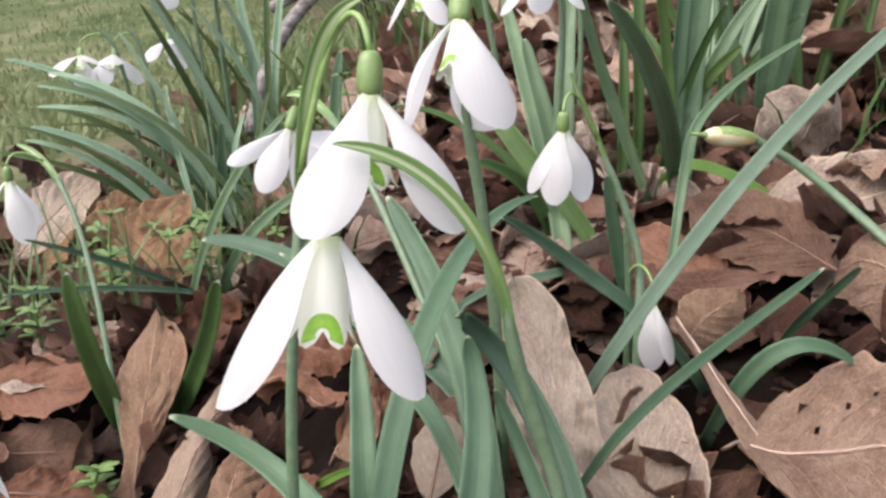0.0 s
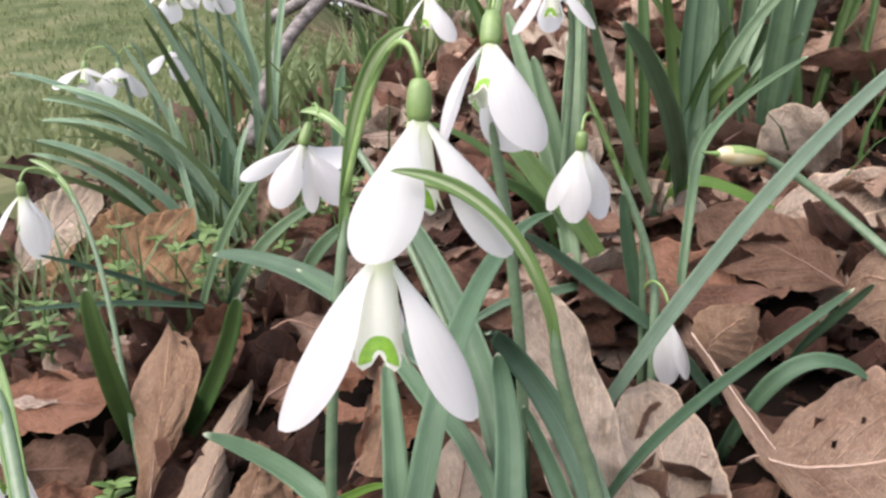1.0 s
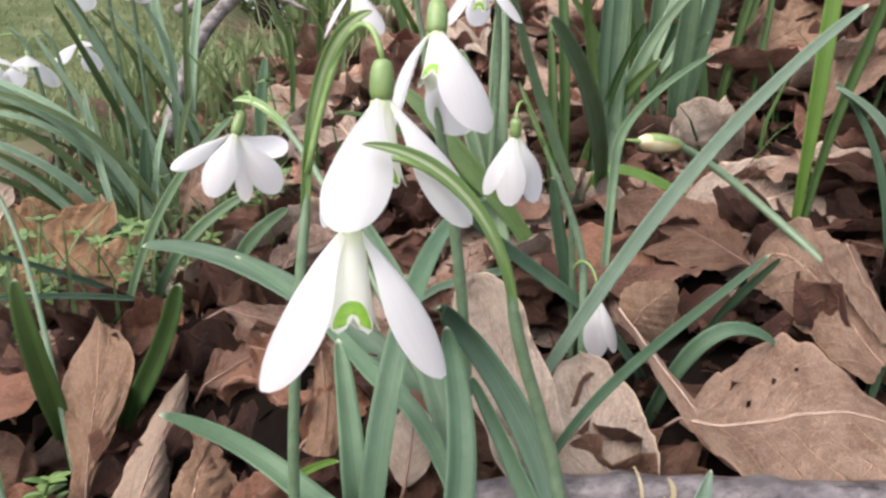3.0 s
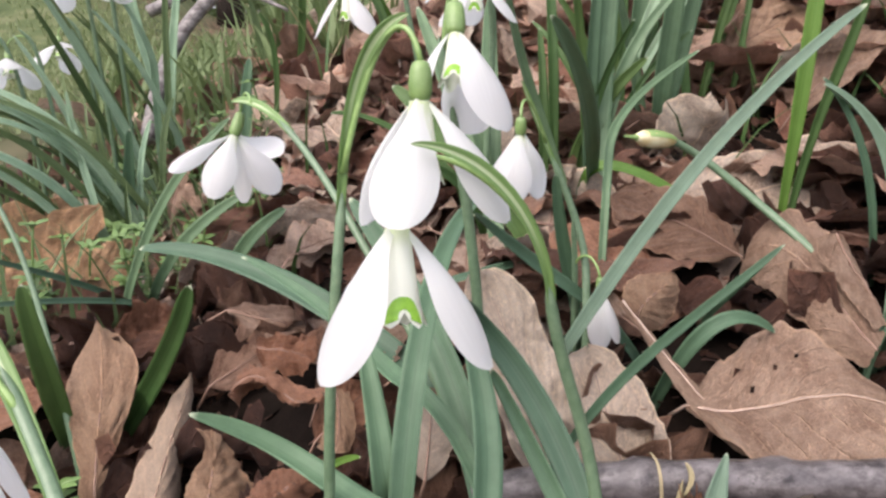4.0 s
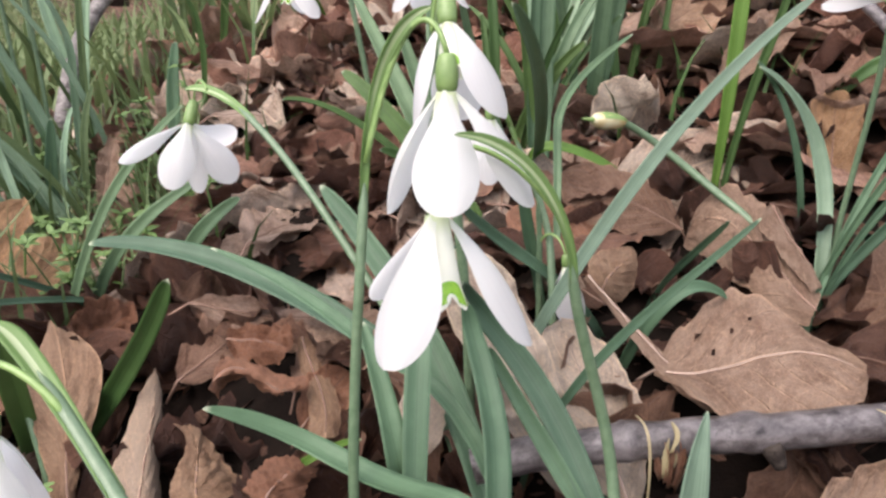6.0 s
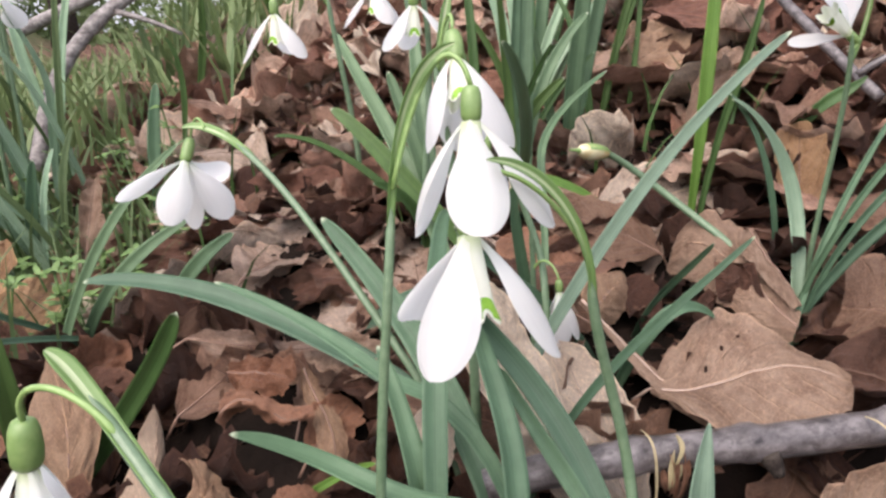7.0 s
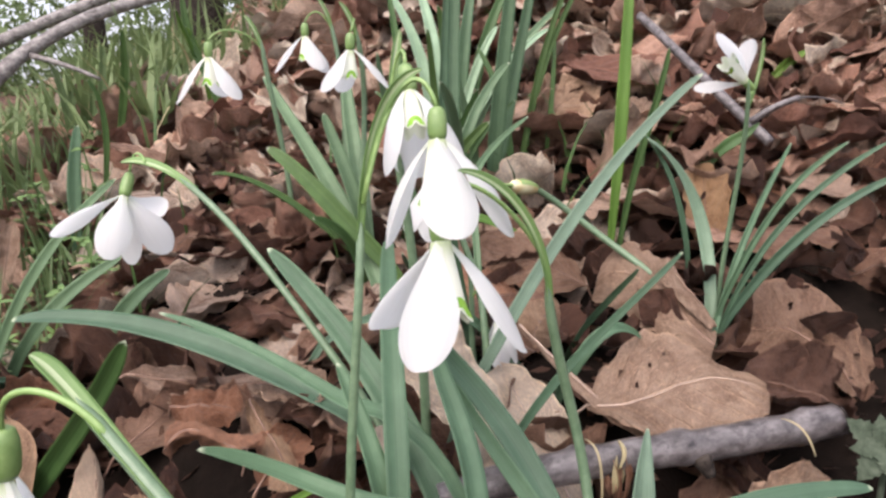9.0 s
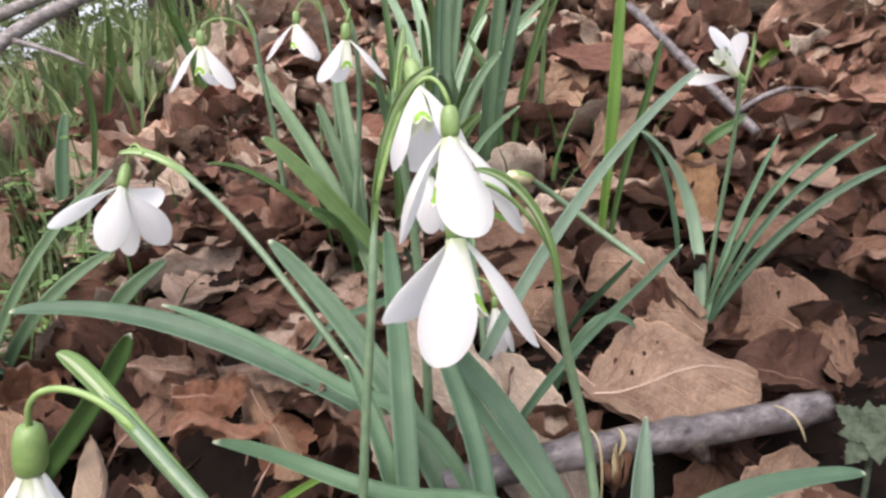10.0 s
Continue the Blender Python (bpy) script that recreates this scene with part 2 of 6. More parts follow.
def bark_material(name, dark, mid, light, rough=0.75):
    m, n, l, b = material(name, rough)
    b.inputs["Specular IOR Level"].default_value = 0.1 if rough > 0.8 else 0.5
    tc = n.new("ShaderNodeTexCoord")
    mp = n.new("ShaderNodeMapping")
    l.new(tc.outputs["Object"], mp.inputs[0])
    mp.inputs["Scale"].default_value = (150, 240, 240)
    a = noise_node(n, l, 1.0, 8, mp.outputs[0], 0.72)
    c = noise_node(n, l, 700, 4, tc.outputs["Object"], 0.7)
    d = noise_node(n, l, 70, 3, tc.outputs["Object"])
    col = ramp(n, l, a, [(0.35, dark), (0.45, mid), (0.60, light)])
    col = mix(n, l, maths(n, l, "MULTIPLY", span(n, l, d, 0.5, 0.7), 0.5), col, tuple(0.7 * q for q in mid))
    col = mix(n, l, maths(n, l, "MULTIPLY", span(n, l, c, 0.58, 0.68), 0.7), col, tuple(0.3 * q for q in mid))
    l.new(col, b.inputs["Base Color"])
    bump(n, l, b, maths(n, l, "SUBTRACT", a, maths(n, l, "MULTIPLY", c, 0.5)), 0.5, 0.0007)
    return m


BARK = bark_material("grey_bark", (0.018, 0.014, 0.013), (0.071, 0.062, 0.060), (0.165, 0.150, 0.146), 0.3)
BARK_DARK = bark_material("dark_bark", (0.010, 0.008, 0.006), (0.024, 0.019, 0.016), (0.055, 0.046, 0.038), 0.9)
BARK_MID = bark_material("weathered_bark", (0.05, 0.041, 0.036), (0.14, 0.125, 0.115), (0.29, 0.27, 0.25), 0.65)


def soil_material():
    m, n, l, b = material("soil", 0.95)
    b.inputs["Specular IOR Level"].default_value = 0.08
    tc = n.new("ShaderNodeTexCoord")
    a = noise_node(n, l, 60, 8, tc.outputs["Object"], 0.7)
    c = noise_node(n, l, 1.3, 4, tc.outputs["Object"])
    sp = n.new("ShaderNodeSeparateXYZ")
    l.new(tc.outputs["Object"], sp.inputs[0])
    # Near-black soil: shade in the gaps between leaves is put into its colour.
    shaded_dirt = ramp(n, l, a, [(0.3, (0.004, 0.003, 0.002)), (0.6, (0.012, 0.008, 0.006)), (0.8, (0.032, 0.021, 0.014))])
    cell = n.new("ShaderNodeTexVoronoi")
    cell.inputs["Scale"].default_value = 26.0
    l.new(tc.outputs["Object"], cell.inputs["Vector"])
    sc = n.new("ShaderNodeSeparateColor")
    l.new(cell.outputs["Color"], sc.inputs[0])
    old = ramp(n, l, sc.outputs[0], [(0.0, (0.05, 0.022, 0.015)), (0.5, (0.17, 0.09, 0.06)), (1.0, (0.40, 0.27, 0.20))])
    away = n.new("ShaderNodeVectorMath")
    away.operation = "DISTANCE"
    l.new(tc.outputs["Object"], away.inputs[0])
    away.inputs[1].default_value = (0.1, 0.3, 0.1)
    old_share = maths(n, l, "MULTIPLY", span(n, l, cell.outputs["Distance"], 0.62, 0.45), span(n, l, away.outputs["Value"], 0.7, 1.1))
    shaded_dirt = mix(n, l, old_share, shaded_dirt, old)
    sward = ramp(n, l, noise_node(n, l, 4, 6, tc.outputs["Object"], 0.7), [(0.3, (0.035, 0.055, 0.02)), (0.5, (0.085, 0.108, 0.045)), (0.75, (0.22, 0.205, 0.12))])
    far = span(n, l, maths(n, l, "SUBTRACT", maths(n, l, "MULTIPLY", sp.outputs[0], -1.0), maths(n, l, "MULTIPLY", sp.outputs[1], 0.1)), 0.0, 0.3)
    col = mix(n, l, maths(n, l, "MULTIPLY", far, span(n, l, c, 0.25, 0.5)), shaded_dirt, sward)
    l.new(col, b.inputs["Base Color"])
    bump(n, l, b, a, 0.8, 0.004)
    return m


SOIL = soil_material()

# ---- mesh helpers ----


def mesh_of(name, verts, faces, mat, uvs=None, smooth=True):
    me = bpy.data.meshes.new(name)
    me.from_pydata([tuple(v) for v in verts], [], faces)
    if uvs is not None:
        loops = np.empty(len(me.loops), dtype=np.int32)
        me.loops.foreach_get("vertex_index", loops)
        me.uv_layers.new(name="uv").data.foreach_set("uv", np.asarray(uvs, dtype=np.float32)[loops].ravel())
    if smooth:
        me.polygons.foreach_set("use_smooth", [True] * len(me.polygons))
    me.materials.append(mat)
    me.update()
    return me


def put(name, geo, mat, parent=None, label=""):
    verts, faces, uvs = geo
    ob = new(name, mesh_of(name, verts, faces, mat, uvs))
    if parent is not None:
        ob.parent = parent
        ob.matrix_parent_inverse = Matrix.Translation(-parent.location)
    return tagged(ob, label)


def merge(geos):
    V, F, U, k = [], [], [], 0
    for v, f, u in geos:
        V.append(np.asarray(v))
        U.append(np.asarray(u))
        F += [tuple(i + k for i in q) for q in f]
        k += len(v)
    return np.concatenate(V), F, np.concatenate(U)


def unit(v):
    v = np.asarray(v, float)
    return v / max(np.linalg.norm(v), 1e-9)


def bez(P, n):
    s = np.linspace(0, 1, n)[:, None]
    P = np.asarray(P, float)
    if len(P) == 3:
        return (1 - s) ** 2 * P[0] + 2 * s * (1 - s) * P[1] + s ** 2 * P[2]
    return (1 - s) ** 3 * P[0] + 3 * s * (1 - s) ** 2 * P[1] + 3 * s ** 2 * (1 - s) * P[2] + s ** 3 * P[3]


def tube(C, radii, seg=8, flat=1.0, side=(1, 0, 0)):
    C = np.asarray(C, float)
    n = len(C)
    R = np.broadcast_to(np.asarray(radii, float), (n,))
    T = np.gradient(C, axis=0)
    V, U = [], []
    a0 = np.asarray(side, float)
    for k in range(n):
        t = unit(T[k])
        a = unit(a0 - t * (a0 @ t))
        a0 = a
        b = np.cross(t, a)
        for j in range(seg):
            q = 2 * math.pi * j / seg
            V.append(C[k] + R[k] * (math.cos(q) * a + math.sin(q) * b * flat))
            U.append((j / seg, k / (n - 1)))
    F = [(k * seg + j, k * seg + (j + 1) % seg, (k + 1) * seg + (j + 1) % seg, (k + 1) * seg + j) for k in range(n - 1) for j in range(seg)]
    V += [C[0], C[-1]]
    U += [(0.5, 0), (0.5, 1)]
    a, b, e = n * seg, n * seg + 1, (n - 1) * seg
    F += [(a, (j + 1) % seg, j) for j in range(seg)] + [(b, e + j, e + (j + 1) % seg) for j in range(seg)]
    return V, F, U


def blade(C, width, face=(0, -0.8, 0.6), thick=0.0006, channel=0.42, twist=0.0, blunt=0.1, foot=0.7, m=7, taper=0.5, swell=0.35):
    """A strap leaf along C: two skins, a shallow channel on its face, a blunt tip."""
    C = np.asarray(C, float)
    n = len(C)
    go = 1 - (1 - np.linspace(0, 1, n)) ** 1.5
    C = np.stack([np.interp(go, np.linspace(0, 1, n), C[:, i]) for i in range(3)], 1)
    T = np.gradient(C, axis=0)
    V, U = [], []
    us = np.linspace(-1, 1, m)
    for k in range(n):
        s = go[k]
        t = unit(T[k])
        f = np.asarray(face, float)
        f = unit(f - t * (f @ t))
        a = np.cross(t, f)
        q = radians(twist * s)
        a, f = a * math.cos(q) + f * math.sin(q), f * math.cos(q) - a * math.sin(q)
        w = 0.5 * width * (foot + (1 - foot) * min(1, s / swell))
        w *= math.sqrt(max(0.0, 1 - max(0.0, (s - (1 - blunt)) / blunt) ** 2)) * 0.97 + 0.03
        w *= 1 - taper * max(0.0, (s - 0.4) / 0.6) ** 1.6
        for layer in (0, 1):
            for u in us:
                z = channel * w * (abs(u) ** 1.3) - layer * thick * (1.05 - u ** 4) * (0.4 + 0.6 * w / (0.5 * width))
                V.append(C[k] + a * (u * w) + f * z)
                U.append((0.5 + 0.5 * u, s))
    F = []
    for k in range(n - 1):
        p, q = k * 2 * m, (k + 1) * 2 * m
        for j in range(m - 1):
            F.append((p + j, p + j + 1, q + j + 1, q + j))
            F.append((p + m + j + 1, p + m + j, q + m + j, q + m + j + 1))
        F.append((p + m, p, q, q + m))
        F.append((p + m - 1, p + 2 * m - 1, q + 2 * m - 1, q + m - 1))
    e = (n - 1) * 2 * m
    for j in range(m - 1):
        F.append((e + j, e + j + 1, e + m + j + 1, e + m + j))
        F.append((j + 1, j, m + j, m + j + 1))
    return V, F, U


def lathe(A, B, profile, seg=14):
    """A turned body from A to B; profile: (share of the way, radius)."""
    A, B = np.asarray(A, float), np.asarray(B, float)
    C = [A + (B - A) * s for s, r in profile]
    return tube(C, [r for s, r in profile], seg)


# ---- the lie of the land ----


def soft_step(q):
    q = min(1.0, max(0.0, q))
    return q * q * (3 - 2 * q)


def lift(x, y):
    fy = y if -0.3 < y < 0.5 else (0.5 + 0.12 * math.tanh((y - 0.5) / 0.12) if y > 0 else -0.3 + 0.3 * math.tanh((y + 0.3) / 0.3))
    gx = 0.095 * max(x, -0.5) + 0.3 * 1.6 * math.tanh(max(0.0, x - 0.18) / 1.6)
    dip = soft_step((0.04 - x) / 0.1) * soft_step((y - 0.28) / 0.12)
    bank = 0.6 * math.tanh(1.5 * max(0.0, x - 0.19 * y)) * soft_step((y - 0.45) / 0.3)
    hill = 2.2 * math.tanh(0.08 * max(0.0, y - 2.0)) * soft_step((-x / max(y, 1.0) - 0.1) / 0.15)
    basin = 0.026 * math.exp(-((x + 0.038) / 0.042) ** 2 - ((y - 0.235) / 0.05) ** 2)
    return 0.008 + gx + 0.25 * fy - 0.055 * dip - basin + bank + hill


def ground_mesh():
    k = np.linspace(-1, 1, 181)
    line = 0.9 * k + 90.0 * np.sign(k) * np.abs(k) ** 7
    V, U = [], []
    for y in line:
        for x in line:
            near = math.exp(-(x * x + (y - 0.3) ** 2) / 1.5)
            V.append((x, y + 0.25, lift(x, y + 0.25) + near * 0.008 * noise.noise((x * 14, y * 14, 0)) + 0.004 * near * noise.noise((x * 50, y * 50, 3))))
            U.append((x, y))
    n = len(line)
    F = [(j * n + i, j * n + i + 1, (j + 1) * n + i + 1, (j + 1) * n + i) for j in range(n - 1) for i in range(n - 1)]
    return V, F, U


tagged(put("ground", ground_mesh(), SOIL), "dark woodland soil, near-black with leaf-gap shade in its colour, rising into a grassy bank", "ground", kind="structure")


def rooted(P, n=22):
    """A curve through four controls, led on down into the ground below its foot."""
    C = bez(P, n)
    z = lift(C[0][0], C[0][1]) - 0.004
    if C[0][2] > z + 0.004:
        t = unit(C[0] - C[1])
        d = C[0][2] - z
        low = unit(np.array([t[0], t[1], min(t[2], -0.6)]))
        foot = C[0] + low * (d / -low[2])
        foot = C[0] + (foot - C[0]) * np.array([0.6, 0.6, 1.0])
        foot[2] = lift(foot[0], foot[1]) - 0.004
        k = max(2, int(np.linalg.norm(foot - C[0]) / 0.006))
        mid = C[0] + t * np.linalg.norm(foot - C[0]) * 0.5
        C = np.concatenate([bez((foot, mid, C[0]), k + 1)[:-1], C])
    return C


# ---- snowdrops ----


def petal(O, tip, axis, width, bulge=0.16, cup=0.35, turned=(0, 0, 0), n=26, m=13):
    """An outer petal: narrow claw, broad rounded end, hollowed like a spoon towards the flower's axis."""
    O, tip, axis = np.asarray(O, float), np.asarray(tip, float), unit(axis)
    d = tip - O
    L = np.linalg.norm(d)
    out = d - axis * (d @ axis)
    out = unit(out) if np.linalg.norm(out) > 1e-5 else np.array([0, -1.0, 0])
    go = 1 - (1 - np.linspace(0, 1, n)) ** 1.6
    out = unit(out + np.asarray(turned, float))
    B = bez((O, O + 0.45 * d + out * bulge * L, tip), 60)
    C = np.stack([np.interp(go, np.linspace(0, 1, 60), B[:, i]) for i in range(3)], 1)
    T = np.gradient(C, axis=0)
    V, U = [], []
    for k in range(n):
        s = go[k]
        t = unit(T[k])
        f = unit(out - t * (out @ t))
        a = np.cross(t, f)
        p = 0.16 + 0.84 * math.sin(s / 0.64 * math.pi / 2) ** 1.75 if s < 0.64 else math.sqrt(max(0.0, 1 - ((s - 0.64) / 0.365) ** 2.1))
        w = 0.5 * width * p
        for j in range(m):
            u = -1 + 2 * j / (m - 1)
            V.append(C[k] + a * (u * w) - f * (cup * w * u * u) + f * 0.00025 * math.sin(3 * u + 5 * s))
            U.append((0.5 + 0.5 * u, s))
    F = [(k * m + j, k * m + j + 1, (k + 1) * m + j + 1, (k + 1) * m + j) for k in range(n - 1) for j in range(m - 1)]
    return V, F, U


def inner_point(O, axis, e1, e2, mid, L, u, s, lift_off=0.0, flare=1.0):
    ang = mid + u * 1.12
    r = L * (0.13 + 0.16 * flare * s ** 1.1 + 0.05 * max(0.0, s - 0.8) / 0.2) * (1 - 0.10 * u * u) + lift_off
    return O + axis * (s * L) + r * (math.cos(ang) * e1 + math.sin(ang) * e2)


def inner_petal(O, axis, L, mid, n=10, m=11):
    axis = unit(axis)
    e1 = unit(np.cross(axis, (0.2, 1, 0.1)))
    e2 = np.cross(axis, e1)
    O = np.asarray(O, float)
    V, U, F = [], [], []
    for k in range(n):
        for j in range(m):
            u = -1 + 2 * j / (m - 1)
            end = 1.0 - 0.17 * math.exp(-(u / 0.2) ** 2) - 0.22 * abs(u) ** 3
            s = end * k / (n - 1)
            V.append(inner_point(O, axis, e1, e2, mid, L, u, s))
            U.append((0.5 + 0.5 * u, s))
    F = [(k * m + j, k * m + j + 1, (k + 1) * m + j + 1, (k + 1) * m + j) for k in range(n - 1) for j in range(m - 1)]
    W, X, n2, m2 = [], [], 17, 5
    for k in range(n2):
        a = math.pi * (-0.12 + 1.24 * k / (n2 - 1))
        for j in range(m2):
            r = 0.17 + (0.31 + 0.04 * abs(math.cos(a))) * j / (m2 - 1)
            u, s = r * math.cos(a) * 1.15, 0.87 - 0.40 * r * math.sin(a)
            W.append(inner_point(O, axis, e1, e2, mid, L, u, s, 0.00012))
            X.append((0.5, 0.5))
    G = [(k * m2 + j, k * m2 + j + 1, (k + 1) * m2 + j + 1, (k + 1) * m2 + j) for k in range(n2 - 1) for j in range(m2 - 1)]
    return (V, F, U), (W, G, X)


def flower(plant, top, foot, tips, size=1.0, width=0.46, inner=0.5, turn=0.0, cup=0.35, bulge=0.16):
    """Ovary, three (or more) outer petals and the inner cup with its green marks."""
    top, foot = np.asarray(top, float), np.asarray(foot, float)
    axis = unit(foot - top)
    h = np.linalg.norm(foot - top)
    r = 0.31 * h * size
    put("ovary", lathe(top, foot, [(0, 0.45 * r), (0.06, 0.72 * r), (0.25, 0.92 * r), (0.55, r), (0.85, 0.96 * r), (0.97, 0.8 * r), (1.0, 0.6 * r)]), OVARY, plant, "smooth green ovary")
    L = 0.0
    for q in tips:
        wide = q[3] if len(q) > 3 else width
        turned = (*q[4:6], 0) if len(q) > 5 else (0, 0, 0)
        q = np.asarray(q[:3], float)
        d = np.linalg.norm(q - foot)
        L = max(L, d)
        out = unit((q - foot) - axis * ((q - foot) @ axis))
        put("outer_petal", petal(foot - axis * 0.0003 + out * 0.6 * r, q, axis, wide * d, bulge, cup, turned), PETAL, plant)
    for k in range(3):
        body, mark = inner_petal(foot, axis, L * inner, turn + k * 2.094)
        ob = put("inner_petal", body, INNER, plant, "pale greenish-white notched inner petal")
        gm = new("green_mark", mesh_of("green_mark", *mark[:2], MARK, mark[2]))
        gm.parent = ob
        gm.matrix_parent_inverse = Matrix.Identity(4)
        tagged(gm, "bright green arched mark")


def plant_at(P, label, group="snowdrops in bloom"):
    e = new("snowdrop")
    e.location = (P[0], P[1], lift(P[0], P[1]))
    return tagged(e, label, "flower", group)


def leaf(plant, P, width, mat=None, n=22, **kw):
    return put("leaf", blade(rooted(P, n), width, **kw), mat or LEAF, plant)


def scape(plant, P, r=0.0011, n=26, mat=None):
    C = rooted(P, n)
    R = list(np.linspace(1.15 * r, 0.95 * r, len(C))) + [0.8 * r, 0.6 * r, 0.3 * r, 0.05 * r]
    t = unit(C[-1] - C[-2])
    C = np.concatenate([C, [C[-1] + t * d for d in (0.0015, 0.003, 0.0045, 0.006)]])
    return put("stem", tube(C, R, 10, 0.85), mat or STEM, plant)


def spathe(plant, P, width, **kw):
    return put("spathe", blade(bez(P, 18), width, foot=0.58, blunt=0.3, channel=0.5, taper=0.3, swell=0.75, **kw), SPATHE, plant, "green-edged spathe with a white stripe")


def pedicel(plant, P, r=0.00045):
    return put("pedicel", tube(bez(P, 16), np.linspace(r * 1.15, r, 16), 7), PEDICEL, plant)


def sub(P, a, b):
    """The stretch a..b of a curve, as four controls."""
    P = np.asarray(P, float)

    def cut(P, t):
        q = P[:-1] + (P[1:] - P[:-1]) * t
        r = q[:-1] + (q[1:] - q[:-1]) * t
        z = r[0] + (r[1] - r[0]) * t
        return np.array([P[0], q[0], r[0], z]), np.array([z, r[1], q[2], P[3]])

    left, _ = cut(P, b)
    return cut(left, a / b)[1] if a > 0 else left


def spot(P, s):
    return sub(P, 0, s)[3] if s > 0 else np.asarray(P[0], float)


def hang(plant, top, h=0.0065, L=0.022, opening=32, az=0.0, lean=(0, 0), **kw):
    """A nodding flower under the point top."""
    top = np.asarray(top, float)
    axis = unit((lean[0], lean[1], -1))
    foot = top + axis * h
    e1 = unit(np.cross(axis, (0, 1, 0.1)))
    e2 = np.cross(axis, e1)
    tips = []
    for k in range(3):
        q, o = radians(az + 120 * k), radians(opening + 6 * math.sin(5 * k + az))
        tips.append(foot + L * (axis * math.cos(o) + math.sin(o) * (math.cos(q) * e1 + math.sin(q) * e2)))
    flower(plant, top, foot, tips, turn=radians(az + 60), **kw)


# the tall pair in front, with the strap leaves of their clump
p = plant_at((0.0255, 0.1555), "tall snowdrop with an open white nodding flower and strap leaves")
F1 = ((0.0255, 0.1555, 0.0960), (0.0261, 0.1557, 0.1200), (0.0289, 0.1566, 0.1412), (0.0309, 0.1600, 0.1558))
scape(p, F1, 0.00098)
spathe(p, ((0.0308, 0.1603, 0.1550), (0.0323, 0.1627, 0.1759), (0.0363, 0.1601, 0.1881), (0.0438, 0.1583, 0.1900)), 0.0028, face=(0.25, -0.9, 0.4))
pedicel(p, ((0.0318, 0.1605, 0.1640), (0.0385, 0.1620, 0.1900), (0.0436, 0.1580, 0.1925), (0.0450, 0.1543, 0.1828)), 0.0005)
flower(p, (0.0450, 0.1543, 0.1828), (0.0446, 0.1532, 0.1766), [(0.0381, 0.1333, 0.1613, 0.405), (0.0574, 0.1449, 0.1580, 0.38, -0.35, -0.2), (0.0346, 0.1560, 0.1556, 0.40)], 1.0, 0.42, 0.53, 1.28, bulge=0.2, cup=0.45)
leaf(p, ((0.0367, 0.1436, 0.1045), (0.0278, 0.1622, 0.0956), (0.0195, 0.1745, 0.1034), (-0.0013, 0.1710, 0.1142)), 0.0060, face=(0.3, -0.6, 0.8))
leaf(p, ((0.0382, 0.1674, 0.0905), (0.0364, 0.1618, 0.0950), (0.0371, 0.1697, 0.1043), (0.0342, 0.1864, 0.1214)), 0.0064, face=(0.2, -1, 0.3))

p = plant_at((0.0735, 0.1360), "snowdrop with a wide-open flower hanging beside its striped spathe")
scape(p, ((0.0727, 0.1372, 0.0999), (0.0733, 0.1427, 0.1171), (0.0665, 0.1413, 0.1293), (0.0640, 0.1416, 0.1436)), 0.00112)
F4 = ((0.0640, 0.1418, 0.1428), (0.0630, 0.1400, 0.1560), (0.0558, 0.1431, 0.1702), (0.0412, 0.1385, 0.1724))
spathe(p, F4, 0.0027, face=(0.1, -0.9, 0.5))
pedicel(p, ((0.0625, 0.1420, 0.1535), (0.0560, 0.1450, 0.1670), (0.0420, 0.1460, 0.1740), (0.0396, 0.1432, 0.1652)), 0.00045)
flower(p, (0.0396, 0.1432, 0.1652), (0.0391, 0.1410, 0.1592), [(0.0268, 0.1243, 0.1425, 0.41), (0.0516, 0.1308, 0.1396, 0.36, -0.4, -0.2), (0.0340, 0.1590, 0.1382, 0.38)], 1.0, 0.37, 0.54, 1.2, bulge=0.17, cup=0.5)
leaf(p, ((0.0559, 0.1564, 0.0932), (0.0611, 0.1698, 0.1064), (0.0594, 0.1824, 0.1133), (0.0577, 0.1816, 0.1249)), 0.0064, face=(0, -1, 0.1))
leaf(p, ((0.0790, 0.1612, 0.0866), (0.0761, 0.1849, 0.1081), (0.0602, 0.1967, 0.1202), (0.0556, 0.1787, 0.1307)), 0.0066, face=(-0.3, -0.8, 0.6))
leaf(p, ((0.0770, 0.1575, 0.0820), (0.0725, 0.1690, 0.0925), (0.0676, 0.1794, 0.1030), (0.0629, 0.1806, 0.1132)), 0.0042, face=(-0.3, -0.9, 0.3))

# the one behind them
p = plant_at((0.0650, 0.2010), "snowdrop with an open flower on an upright stem")
scape(p, ((0.0650, 0.2010, 0.1000), (0.0642, 0.2020, 0.1300), (0.0615, 0.2035, 0.1500), (0.0565, 0.2030, 0.1790)), 0.0013)
spathe(p, ((0.0566, 0.2027, 0.1770), (0.0574, 0.2055, 0.1863), (0.0595, 0.2078, 0.1938), (0.0622, 0.2099, 0.2012)), 0.0032, face=(0, -1, 0))
pedicel(p, ((0.0568, 0.2040, 0.1820), (0.0580, 0.2050, 0.1960), (0.0600, 0.2010, 0.1985), (0.0585, 0.1985, 0.1918)))
flower(p, (0.0585, 0.1985, 0.1918), (0.0578, 0.1945, 0.1852), [(0.0467, 0.1828, 0.1666), (0.0632, 0.2020, 0.1628), (0.0645, 0.1780, 0.1672, 0.58, -0.2, -0.4)], 0.95, 0.50, 0.47, 1.7, bulge=0.2)
